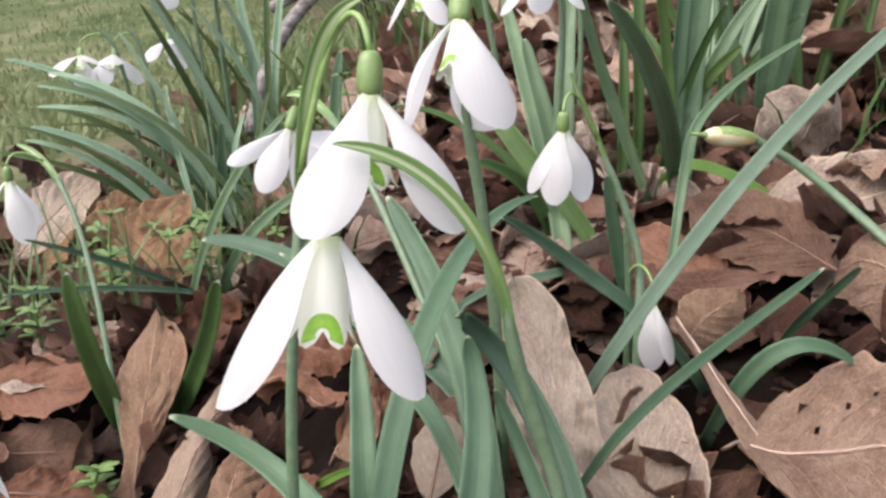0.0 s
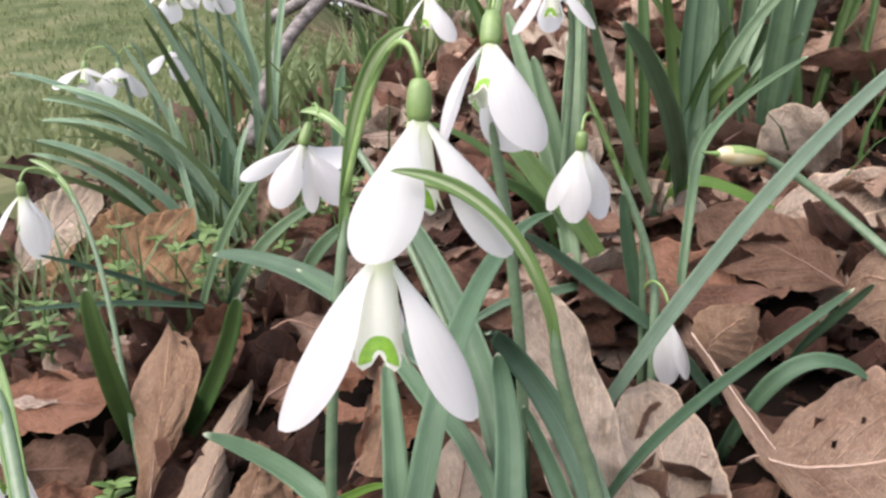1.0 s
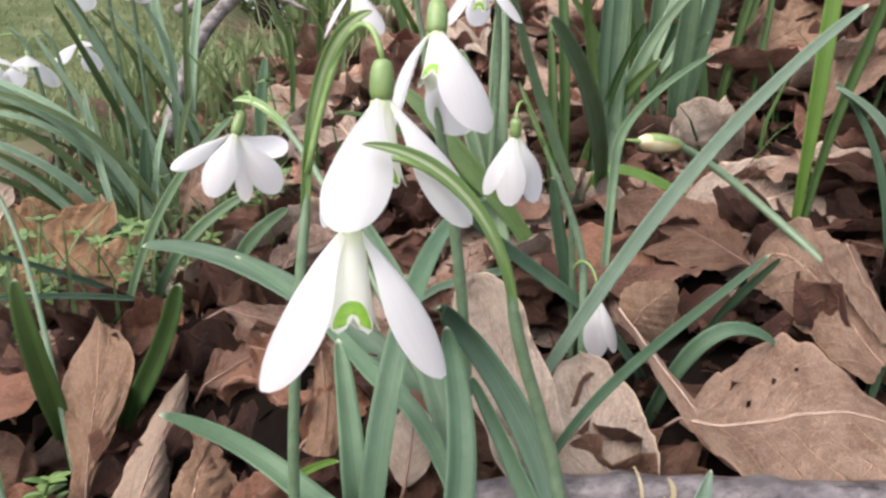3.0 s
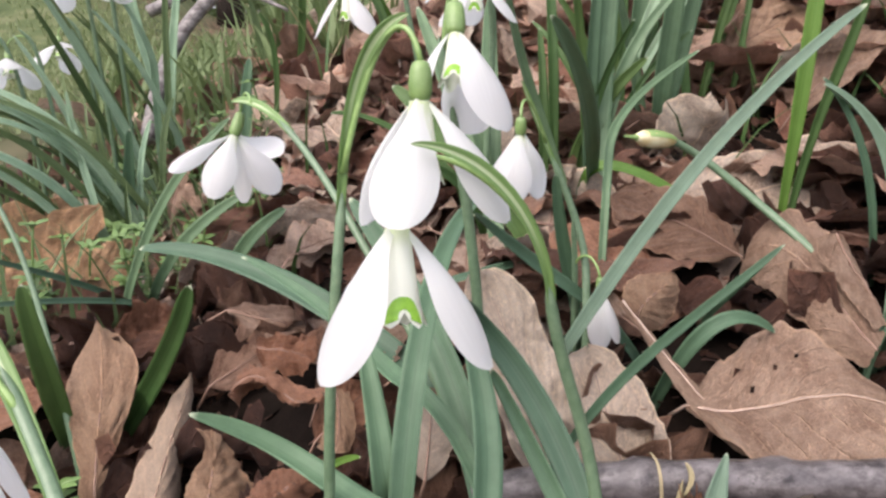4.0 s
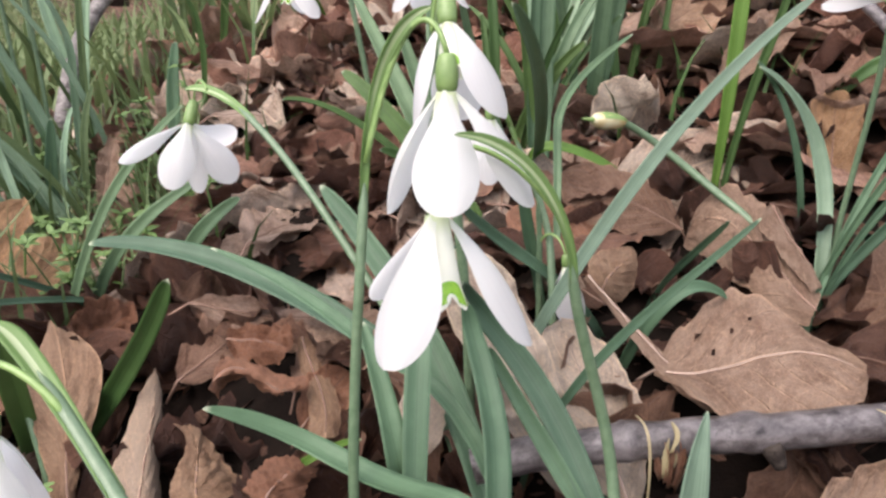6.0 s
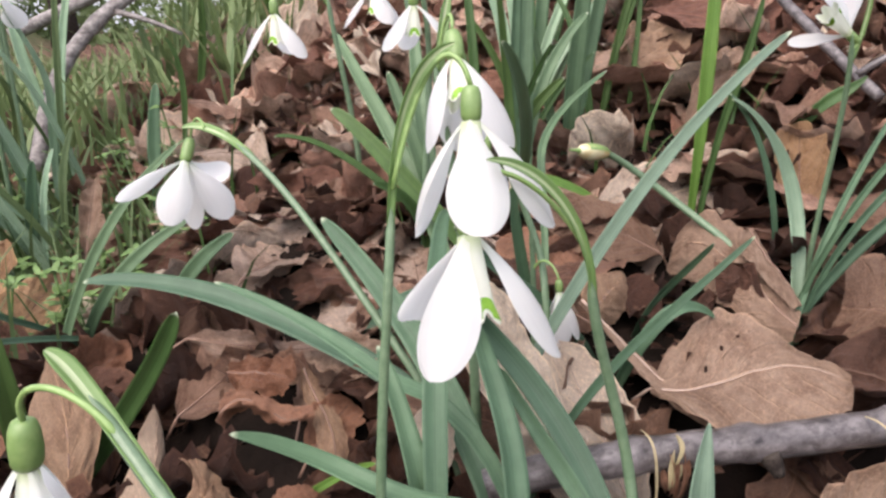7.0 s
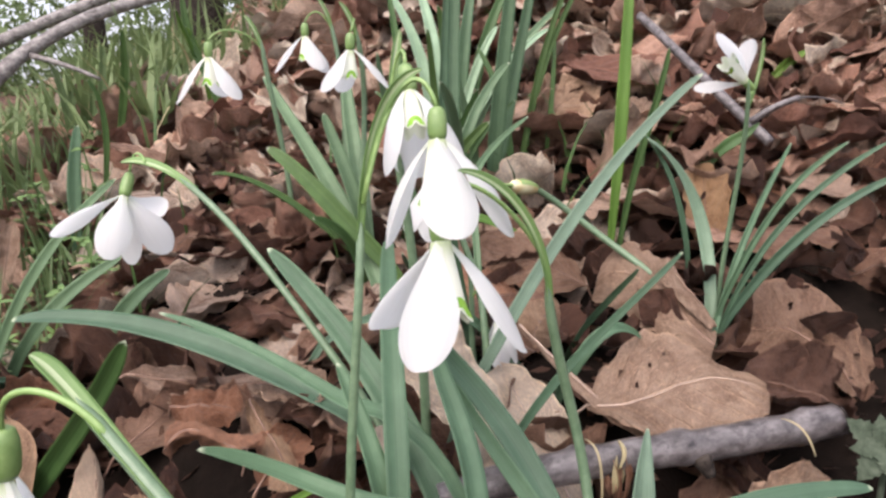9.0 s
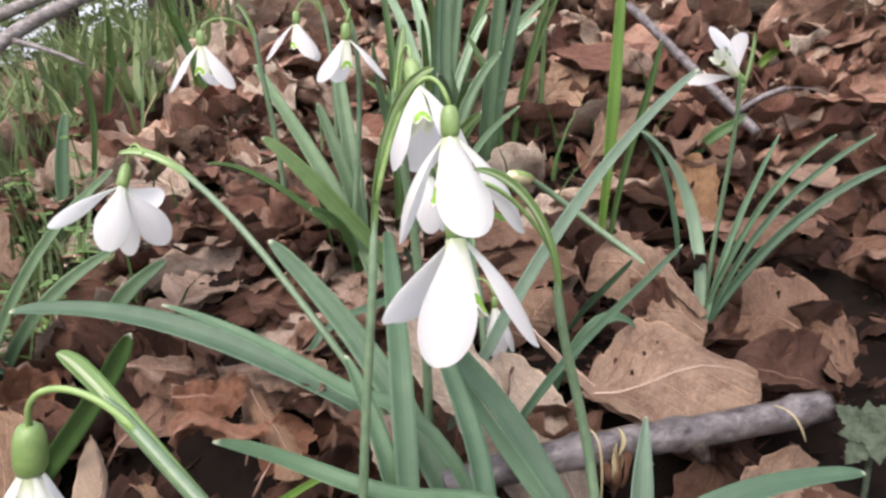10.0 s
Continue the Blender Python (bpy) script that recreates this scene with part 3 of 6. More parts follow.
leaf(p, ((0.0625, 0.1861, 0.0759), (0.0609, 0.2116, 0.0971), (0.0516, 0.2338, 0.1157), (0.0354, 0.2534, 0.1365)), 0.0085, face=(-0.3, -0.8, 0.5))
leaf(p, ((0.0405, 0.1648, 0.0966), (0.0466, 0.1819, 0.1302), (0.0586, 0.2137, 0.1419), (0.0798, 0.2598, 0.1333)), 0.0058, face=(-0.2, -0.7, 0.7), foot=0.45)
leaf(p, ((0.0996, 0.2414, 0.1086), (0.0845, 0.2432, 0.1196), (0.0743, 0.2360, 0.1305), (0.0668, 0.2195, 0.1385)), 0.0045)

# the one that leans away to the side
F5 = ((0.0533, 0.2223, 0.0963), (0.0300, 0.2610, 0.1404), (0.0160, 0.2871, 0.1652), (-0.0018, 0.3004, 0.1609))
p = plant_at((0.0560, 0.2150), "leaning snowdrop with a fully spread white flower")
scape(p, sub(F5, 0, 0.62), 0.0012)
spathe(p, sub(F5, 0.6, 1), 0.0042, face=(-0.2, -0.5, 0.8))
pedicel(p, (spot(F5, 0.86), (0.0045, 0.2990, 0.1655), (0.0020, 0.3010, 0.1650), (0.0009, 0.3020, 0.1570)))
flower(p, (0.0009, 0.3020, 0.1570), (-0.0018, 0.2990, 0.1494), [(-0.0254, 0.3036, 0.1368, 0.40), (-0.0096, 0.2849, 0.1310, 0.46), (-0.0011, 0.3022, 0.1246, 0.36), (0.0113, 0.2973, 0.1287, 0.45, -0.5, -0.9), (0.0125, 0.3187, 0.1384, 0.50, -0.3, -1.2)], 0.8, 0.45, 0.4, 2.4, bulge=0.2)
leaf(p, ((0.0540, 0.2330, 0.0850), (0.0236, 0.2671, 0.1015), (-0.0065, 0.2889, 0.1132), (-0.0402, 0.3061, 0.1085)), 0.0088, face=(-0.2, -0.5, 0.8))
leaf(p, ((0.0447, 0.1970, 0.1033), (0.0397, 0.2069, 0.1013), (0.0313, 0.2275, 0.1121), (0.0018, 0.2547, 0.1196)), 0.0045, face=(-0.2, -0.5, 0.8))

# the half-closed one and the small bud beside the long blade
F3 = ((0.1063, 0.2396, 0.1098), (0.1083, 0.2467, 0.1260), (0.0972, 0.2506, 0.1444), (0.0869, 0.2479, 0.1702))
p = plant_at((0.1050, 0.2380), "small snowdrop with a half-closed bell flower")
scape(p, sub(F3, 0, 0.6), 0.0012)
spathe(p, sub(F3, 0.58, 1), 0.0022)
pedicel(p, (spot(F3, 0.74), (0.0895, 0.2460, 0.1670), (0.0850, 0.2420, 0.1680), (0.0838, 0.2365, 0.1613)), 0.0004)
flower(p, (0.0838, 0.2365, 0.1613), (0.0838, 0.2368, 0.1562), [(0.0748, 0.2335, 0.1410), (0.0805, 0.2285, 0.1388), (0.0900, 0.2365, 0.1375, 0.42, -0.4, -0.9)], 1.05, 0.42, 0.5, 1.0, bulge=0.2)
leaf(p, ((0.0877, 0.2138, 0.0932), (0.1096, 0.2101, 0.1343), (0.1283, 0.2003, 0.1687), (0.1469, 0.1856, 0.1903)), 0.0043, LEAF_SOFT, face=(-0.5, -0.6, 0.6), blunt=0.06)
leaf(p, ((0.1060, 0.2500, 0.1000), (0.1010, 0.2500, 0.1200), (0.0990, 0.2490, 0.1320), (0.0975, 0.2470, 0.1420)), 0.0045, face=(0, -1, 0.2))

p = plant_at((0.1040, 0.2420), "low snowdrop with a small closed drooping bud")
scape(p, ((0.1040, 0.2420, 0.0850), (0.1040, 0.2430, 0.1000), (0.1040, 0.2430, 0.1150), (0.1025, 0.2420, 0.1240)), 0.0010)
pedicel(p, ((0.1035, 0.2425, 0.1140), (0.1045, 0.2400, 0.1200), (0.1080, 0.2370, 0.1190), (0.1084, 0.2336, 0.1127)), 0.0004)
flower(p, (0.1084, 0.2336, 0.1127), (0.1086, 0.2334, 0.1085), [(0.1077, 0.2290, 0.0908), (0.1125, 0.2268, 0.0935, 0.28), (0.1087, 0.2370, 0.0925)], 1.0, 0.42, 0.45, 1.0)
leaf(p, ((0.0825, 0.1855, 0.0862), (0.0922, 0.1761, 0.1144), (0.1043, 0.1646, 0.1301), (0.1149, 0.1568, 0.1467)), 0.0026, face=(-0.5, -0.6, 0.6))
leaf(p, ((0.1467, 0.2360, 0.0971), (0.1477, 0.2278, 0.1081), (0.1497, 0.2192, 0.1173), (0.1511, 0.2117, 0.1261)), 0.0030)
leaf(p, ((0.0692, 0.2697, 0.1014), (0.0904, 0.2708, 0.1044), (0.1104, 0.2785, 0.1076), (0.1307, 0.2901, 0.1048)), 0.0035, face=(0, -0.6, 0.8))

# the unopened bud
p = plant_at((0.1780, 0.2440), "snowdrop bud still half wrapped in its spathe")
scape(p, ((0.1780, 0.2400, 0.1180), (0.1673, 0.2617, 0.1313), (0.1570, 0.2670, 0.1410), (0.1425, 0.2620, 0.1477)), 0.0014)
B0, B1 = np.array((0.1430, 0.2622, 0.1476)), np.array((0.1249, 0.2529, 0.1512))
put("bud", lathe(B0, B1, [(0, 0.0010), (0.12, 0.0019), (0.35, 0.0027), (0.6, 0.0030), (0.8, 0.0025), (0.93, 0.0014), (1.0, 0.0004)]), BUD, p, "creamy unopened bud tinged with yellow-brown")
SHELL = [(0, 0.0014), (0.12, 0.0022), (0.35, 0.0029), (0.55, 0.0031), (0.75, 0.0027), (0.92, 0.0013), (1.0, 0.0007), (1.25, 0.0003)]
V, F, U = tube([B0 + (B1 - B0) * q for q, r in SHELL], [r for q, r in SHELL], 20)
F = [q for q in F if all(i < 160 for i in q) and (all(i % 20 in (0, 1, 2, 3, 4, 5) for i in q) or all(i % 20 in (10, 11, 12, 13, 14, 15) for i in q) or max(q) > 125)]
put("spathe", (V, F, U), PEDICEL, p, "green spathe split round the bud, with a thin pointed tip")
leaf(p, ((0.1195, 0.2200, 0.0700), (0.1255, 0.2050, 0.1139), (0.1386, 0.2073, 0.1118), (0.1512, 0.2084, 0.1021)), 0.0046, face=(0, -0.7, 0.8))

# at the edge of the grass
F0 = ((-0.0584, 0.2587, 0.0893), (-0.0674, 0.2767, 0.1234), (-0.0774, 0.2894, 0.1438), (-0.0945, 0.2933, 0.1486))
p = plant_at((-0.0580, 0.2560), "snowdrop with a nodding flower on an arched stem")
scape(p, sub(F0, 0, 0.6), 0.0009)
spathe(p, sub(F0, 0.58, 1), 0.0030, face=(0, -0.4, 1))
pedicel(p, (spot(F0, 0.78), (-0.0890, 0.2890, 0.1480), (-0.0935, 0.2860, 0.1480), (-0.0934, 0.2837, 0.1430)), 0.0004)
flower(p, (-0.0934, 0.2837, 0.1430), (-0.0936, 0.2837, 0.1380), [(-0.0885, 0.2785, 0.1175), (-0.1070, 0.2785, 0.1185), (-0.0950, 0.2950, 0.1190)], 1.0, 0.42, 0.5, 1.2)
leaf(p, ((-0.0590, 0.2620, 0.0520), (-0.0545, 0.2480, 0.0790), (-0.0550, 0.2392, 0.1014), (-0.0558, 0.2405, 0.1203)), 0.0072, LEAF_DEEP, face=(0.2, -1, 0.2))
leaf(p, ((-0.0431, 0.3064, 0.0873), (-0.0578, 0.2910, 0.0964), (-0.0725, 0.2748, 0.1031), (-0.0872, 0.2576, 0.1074)), 0.0024)
leaf(p, ((-0.0508, 0.3050, 0.0912), (-0.0608, 0.2925, 0.1029), (-0.0711, 0.2793, 0.1135), (-0.0818, 0.2656, 0.1229)), 0.0024)
leaf(p, ((-0.0570, 0.2720, 0.0330), (-0.0400, 0.2690, 0.0640), (-0.0200, 0.2480, 0.0900), (-0.0095, 0.2319, 0.1198)), 0.0068, LEAF_DEEP, face=(-0.5, -1, -0.3), taper=0.25, foot=0.6, swell=0.5)

# the near one that comes into view late
FN = ((-0.0080, 0.1230, 0.1230), (-0.0199, 0.1433, 0.1361), (-0.0247, 0.1493, 0.1439), (-0.0278, 0.1502, 0.1461))
p = plant_at((-0.0010, 0.1080), "snowdrop with a large ovary and long pale-striped spathe")
scape(p, sub(FN, 0, 0.42), 0.0012)
spathe(p, sub(FN, 0.1, 1), 0.0042, face=(0.4, -0.6, 0.6))
pedicel(p, (spot(FN, 0.34), (-0.0240, 0.1445, 0.1440), (-0.0335, 0.1490, 0.1440), (-0.0328, 0.1520, 0.1340)), 0.00055)
flower(p, (-0.0328, 0.1522, 0.1342), (-0.0335, 0.1525, 0.1255), [(-0.0300, 0.1440, 0.1030), (-0.0440, 0.1500, 0.1045), (-0.0300, 0.1610, 0.1035)], 1.0, 0.38, 0.5, 1.2)

# the clump over the twig
p = plant_at((0.2050, 0.2270), "snowdrop turned sideways above its own tuft of narrow leaves")
F7 = ((0.2140, 0.2330, 0.1028), (0.2171, 0.2337, 0.1343), (0.2160, 0.2270, 0.1632), (0.2100, 0.2232, 0.1830))
scape(p, F7, 0.0010)
spathe(p, ((0.2112, 0.2238, 0.1790), (0.2140, 0.2238, 0.1870), (0.2155, 0.2228, 0.1960), (0.2140, 0.2220, 0.2040)), 0.0020, face=(-0.4, -0.9, 0))
pedicel(p, ((0.2100, 0.2232, 0.1825), (0.2120, 0.2235, 0.1850), (0.2150, 0.2240, 0.1860), (0.2138, 0.2243, 0.1852)), 0.0004)
flower(p, (0.2138, 0.2243, 0.1852), (0.2090, 0.2245, 0.1885), [(0.1937, 0.2240, 0.2052, 0.5), (0.2146, 0.2292, 0.2037, 0.5), (0.1946, 0.2354, 0.1855, 0.4)], 0.9, 0.5, 0.55, 0.6, cup=0.25)
leaf(p, ((0.2063, 0.2299, 0.1004), (0.2230, 0.2484, 0.1298), (0.2133, 0.2557, 0.1541), (0.1818, 0.2448, 0.1666)), 0.0060, LEAF_SOFT, face=(-0.3, -0.6, 0.7))
leaf(p, ((0.2100, 0.2450, 0.0953), (0.2080, 0.2450, 0.1300), (0.1990, 0.2480, 0.1550), (0.1850, 0.2500, 0.1680)), 0.0036)
leaf(p, ((0.1900, 0.2096, 0.1100), (0.2041, 0.2161, 0.1298), (0.2244, 0.2239, 0.1457), (0.2453, 0.2301, 0.1643)), 0.0029)
leaf(p, ((0.1870, 0.2080, 0.1080), (0.1930, 0.2010, 0.1370), (0.2060, 0.1990, 0.1560), (0.2230, 0.1900, 0.1680)), 0.0027)
leaf(p, ((0.1900, 0.2080, 0.1020), (0.1980, 0.2000, 0.1250), (0.2150, 0.1900, 0.1480), (0.2350, 0.1760, 0.1580)), 0.0039)
leaf(p, ((0.1890, 0.2080, 0.1020), (0.1950, 0.2020, 0.1330), (0.2150, 0.1960, 0.1540), (0.2380, 0.1850, 0.1680)), 0.0027)

# three that stand further back
for label, top, foot, az, L, stem in (
    ("snowdrop with an evenly opened flower on a thin arched stalk", (0.0424, 0.3700, 0.2050), (0.078, 0.372), -61, 0.025, 0.0400),
    ("snowdrop with a large spread flower", (0.0954, 0.3997, 0.2170), (0.112, 0.392), -35, 0.024, 0.0200),
    ("snowdrop with a drooping half-open flower", (0.0855, 0.3093, 0.2067), (0.090, 0.318), -85, 0.022, 0.0100),
):
    p = plant_at(foot, label)
    g = lift(*foot)
    top = np.array(top)
    S = ((foot[0], foot[1], g), (foot[0], foot[1], g + 0.04), (0.5 * (foot[0] + top[0]) + 0.01, foot[1], top[2] - 0.03), (0.6 * foot[0] + 0.4 * top[0] + 0.003, 0.6 * foot[1] + 0.4 * top[1], top[2] - 0.004))
    scape(p, S, 0.0012)
    e = np.array(S[3])
    spathe(p, (e, e + (-0.002, 0, 0.006), e + (-0.004, 0, 0.012), e + (-0.008, 0, 0.016)), 0.003)
    pedicel(p, (e, e + (-0.004, 0, 0.010), top + (0.004, 0, 0.009), top), 0.0004)
    hang(p, top, 0.0065, L, 41, az, width=0.42, inner=0.52)

# ---- tufts of leaves without flowers ----


def tuft(x, y, label, leaves, mat=None):
    e = new("snowdrop_tuft")
    e.location = (x, y, lift(x, y))
    tagged(e, label, "plant", "leaf tufts")
    for P, w, kw in leaves:
        kw = dict(kw)
        leaf(e, P, w, kw.pop("mat", mat or LEAF), **kw)
    return e


tuft(0.135, 0.33, "tuft of tall upright blue-green snowdrop leaves", [
    (((0.1357, 0.3200, 0.1267), (0.1256, 0.2946, 0.1500), (0.1149, 0.2722, 0.1702), (0.0977, 0.2564, 0.1880)), 0.0085, {"face": (0.3, -1, 0)}),
    (((0.1420, 0.3300, 0.1200), (0.1460, 0.3400, 0.1449), (0.1500, 0.3500, 0.1800), (0.1600, 0.3600, 0.2600)), 0.0095, {"face": (-0.2, -1, 0.1)}),
    (((0.1380, 0.3300, 0.1200), (0.1390, 0.3350, 0.1500), (0.1400, 0.3400, 0.1800), (0.1500, 0.3500, 0.2500)), 0.0080, {"face": (0.4, -1, 0)}),
    (((0.1342, 0.2973, 0.1365), (0.1399, 0.3127, 0.1489), (0.1584, 0.3244, 0.1593), (0.1868, 0.3345, 0.1720)), 0.0036, {}),
    (((0.1350, 0.3260, 0.1200), (0.1370, 0.3200, 0.1330), (0.1530, 0.3170, 0.1280), (0.1743, 0.3107, 0.1137)), 0.0050, {"face": (0, -0.7, 0.7), "mat": LEAF_YELLOW, "taper": 0.1, "blunt": 0.2, "foot": 0.4}),
    (((0.1264, 0.3248, 0.1190), (0.1149, 0.3253, 0.1471), (0.1035, 0.3197, 0.1735), (0.0960, 0.3078, 0.1996)), 0.0050, {}),
    (((0.1450, 0.3380, 0.1200), (0.1480, 0.3400, 0.1500), (0.1600, 0.3450, 0.1800), (0.1850, 0.3500, 0.1980)), 0.0060, {}),
], LEAF_FAR)
tuft(0.185, 0.37, "tuft of stout green leaves on the leaf litter", [
    (((0.1849, 0.3657, 0.1379), (0.1830, 0.3600, 0.1600), (0.1850, 0.3600, 0.1900), (0.1950, 0.3600, 0.2700)), 0.0100, {}),
    (((0.1900, 0.3700, 0.1379), (0.1930, 0.3700, 0.1600), (0.2000, 0.3700, 0.1900), (0.2150, 0.3700, 0.2600)), 0.0080, {}),
    (((0.1800, 0.3700, 0.1300), (0.1750, 0.3700, 0.1600), (0.1680, 0.3700, 0.1800), (0.1600, 0.3650, 0.2000)), 0.0060, {}),
], LEAF_FAR)
more_leaves = random.Random(53)
for x, y, many in ((0.128, 0.345, 5), (0.168, 0.375, 4), (0.215, 0.385, 4)):
    tuft(x, y, "crowded tuft of upright dark green leaves in the litter", [
        (((x + a, y + b, lift(x, y)), (x + a + 0.2 * c, y + b, lift(x, y) + 0.4 * h), (x + a + 0.5 * c, y + b + 0.3 * d, lift(x, y) + 0.75 * h), (x + a + c, y + b + d, lift(x, y) + h)), w, {"face": (more_leaves.uniform(-0.6, 0.6), -0.9, 0.2)})
        for a, b, c, d, h, w in [(more_leaves.uniform(-0.014, 0.014), more_leaves.uniform(-0.012, 0.012), more_leaves.uniform(-0.04, 0.04), more_leaves.uniform(-0.02, 0.03), more_leaves.uniform(0.05, 0.13), more_leaves.uniform(0.0032, 0.0065)) for _ in range(many)]
    ], more_leaves.choice((LEAF_FAR, LEAF_DARK)))
tuft(0.198, 0.284, "single bright yellow-green upright leaf", [
    (((0.2020, 0.2862, 0.1281), (0.2020, 0.2840, 0.1561), (0.2025, 0.2840, 0.1859), (0.2080, 0.2897, 0.2600)), 0.0062, {"face": (-0.5, -0.8, 0), "foot": 0.45, "swell": 0.6}),
], LEAF_YELLOW)
tuft(0.201, 0.276, "single narrow dark green blade", [
    (((0.2059, 0.2710, 0.1703), (0.2081, 0.2692, 0.1810), (0.2098, 0.2678, 0.1916), (0.2110, 0.2667, 0.2023)), 0.0040, {}),
], LEAF_DARK)
tuft(0.272, 0.290, "small bright green leaf on the litter", [(((0.2720, 0.2900, 0.1560), (0.2760, 0.2860, 0.1610), (0.2800, 0.2830, 0.1625), (0.2850, 0.2800, 0.1690)), 0.0060, {"blunt": 0.5})], LEAF_DARK)
tuft(0.364, 0.338, "small fresh green leaf among brown leaves", [(((0.3640, 0.3380, 0.1930), (0.3700, 0.3360, 0.1990), (0.3770, 0.3340, 0.2040), (0.3850, 0.3320, 0.2080)), 0.0060, {"blunt": 0.5})], LEAF_YELLOW)
tuft(0.018, 0.54, "thin upright green blades in the litter", [
    (((0.0176, 0.5423, 0.1628), (0.0207, 0.5354, 0.1817), (0.0218, 0.5286, 0.2006), (0.0208, 0.5221, 0.2194)), 0.0050, {}),
    (((0.0035, 0.4823, 0.1431), (0.0059, 0.4794, 0.1642), (0.0039, 0.4767, 0.1830), (-0.0028, 0.4742, 0.1893)), 0.0034, {}),
    (((0.0633, 0.5165, 0.2008), (0.0591, 0.5168, 0.2097), (0.0565, 0.5168, 0.2189), (0.0555, 0.5165, 0.2400)), 0.0060, {}),
], LEAF_DARK)
tuft(0.01, 0.62, "clump of fresh green upright blades behind the branch", [
    (((-0.0082, 0.6246, 0.1520), (-0.0076, 0.6251, 0.1658), (-0.0074, 0.6256, 0.1796), (-0.0074, 0.6261, 0.1932)), 0.0050, {}),
    (((0.0084, 0.6245, 0.1524), (0.0123, 0.6247, 0.1730), (0.0146, 0.6249, 0.1938), (0.0156, 0.6251, 0.2148)), 0.0065, {}),
    (((0.0231, 0.6238, 0.1539), (0.0280, 0.6238, 0.1753), (0.0307, 0.6238, 0.1969), (0.0313, 0.6241, 0.2187)), 0.0065, {}),
    (((-0.0103, 0.6046, 0.1519), (-0.0109, 0.6051, 0.1680), (-0.0133, 0.6056, 0.1837), (-0.0177, 0.6061, 0.1991)), 0.0060, {}),
    (((0.0039, 0.6443, 0.1501), (0.0074, 0.6447, 0.1693), (0.0081, 0.6452, 0.1884), (0.0059, 0.6458, 0.2074)), 0.0050, {}),
    (((0.0261, 0.6435, 0.1517), (0.0302, 0.6437, 0.1704), (0.0347, 0.6438, 0.1889), (0.0396, 0.6439, 0.2072)), 0.0060, {}),
], GRASS)
tuft(-0.06, 0.523, "tall narrow green blade beside the branch", [(((-0.0640, 0.5235, 0.1500), (-0.0610, 0.5232, 0.1880), (-0.0573, 0.5229, 0.2177), (-0.0551, 0.5225, 0.2382)), 0.0042, {})], GRASS)
tuft(0.0625, 0.52, "pair of bright green blades leaning aside", [
    (((0.0625, 0.5201, 0.2035), (0.0559, 0.5106, 0.2113), (0.0508, 0.5008, 0.2197), (0.0474, 0.4908, 0.2287)), 0.0060, {}),
    (((0.0660, 0.5250, 0.2000), (0.0640, 0.5220, 0.2080), (0.0610, 0.5180, 0.2150), (0.0560, 0.5120, 0.2210)), 0.0036, {}),
], LEAF_YELLOW)
tuft(0.09, 0.315, "dense tuft of arching dark green leaves", [
    (((0.0935, 0.3091, 0.1190), (0.0786, 0.3161, 0.1354), (0.0684, 0.3236, 0.1528), (0.0572, 0.3344, 0.1612)), 0.0078, {"face": (-0.2, -0.9, 0.4), "mat": LEAF_DARK}),
    (((0.0913, 0.3154, 0.1190), (0.0876, 0.3492, 0.1466), (0.0826, 0.3851, 0.1672), (0.0793, 0.4226, 0.1911)), 0.0085, {}),
    (((0.0897, 0.3200, 0.1150), (0.0653, 0.3400, 0.1422), (0.0461, 0.3362, 0.1512), (0.0321, 0.3220, 0.1529)), 0.0045, {"face": (0, -0.5, 0.9), "mat": LEAF_DARK}),
    (((0.0950, 0.3200, 0.1150), (0.0960, 0.3300, 0.1500), (0.0994, 0.3531, 0.1703), (0.1050, 0.3700, 0.1950)), 0.0080, {}),
    (((0.0960, 0.3200, 0.1150), (0.0900, 0.3200, 0.1450), (0.0850, 0.3300, 0.1600), (0.0820, 0.3350, 0.1750)), 0.0070, {}),
    (((0.0880, 0.3100, 0.1100), (0.0820, 0.3050, 0.1250), (0.0740, 0.2980, 0.1330), (0.0620, 0.2900, 0.1380)), 0.0060, {"mat": LEAF_DARK}),
], LEAF_FAR)
tuft(0.1900, 0.4200, "tuft of grey-green leaves on the litter bank", [
    (((0.178, 0.42, 0.144), (0.1807, 0.426, 0.1922), (0.1683, 0.434, 0.2218), (0.159, 0.44, 0.238)), 0.0085, {}),
    (((0.186, 0.42, 0.144), (0.1876, 0.429, 0.194), (0.1844, 0.441, 0.226), (0.182, 0.45, 0.244)), 0.009, {}),
    (((0.184, 0.42, 0.144), (0.1855, 0.417, 0.1898), (0.1795, 0.413, 0.2162), (0.175, 0.41, 0.23)), 0.007, {"mat": LEAF_DARK}),
    (((0.19, 0.42, 0.144), (0.199, 0.42, 0.1871), (0.211, 0.42, 0.2099), (0.22, 0.42, 0.221)), 0.0055, {}),
    (((0.194, 0.42, 0.144), (0.2101, 0.42, 0.1871), (0.2369, 0.42, 0.2099), (0.257, 0.42, 0.221)), 0.005, {}),
    (((0.198, 0.42, 0.144), (0.205, 0.426, 0.1955), (0.225, 0.434, 0.2295), (0.24, 0.44, 0.249)), 0.0075, {"mat": LEAF_DARK}),
    (((0.194, 0.42, 0.144), (0.1954, 0.423, 0.1937), (0.2026, 0.427, 0.2253), (0.208, 0.43, 0.243)), 0.0085, {"mat": LEAF_FAR}),
    (((0.2, 0.42, 0.144), (0.2158, 0.423, 0.1922), (0.2502, 0.427, 0.2218), (0.276, 0.43, 0.238)), 0.0055, {"mat": LEAF_FAR}),
], LEAF_SHEEN)
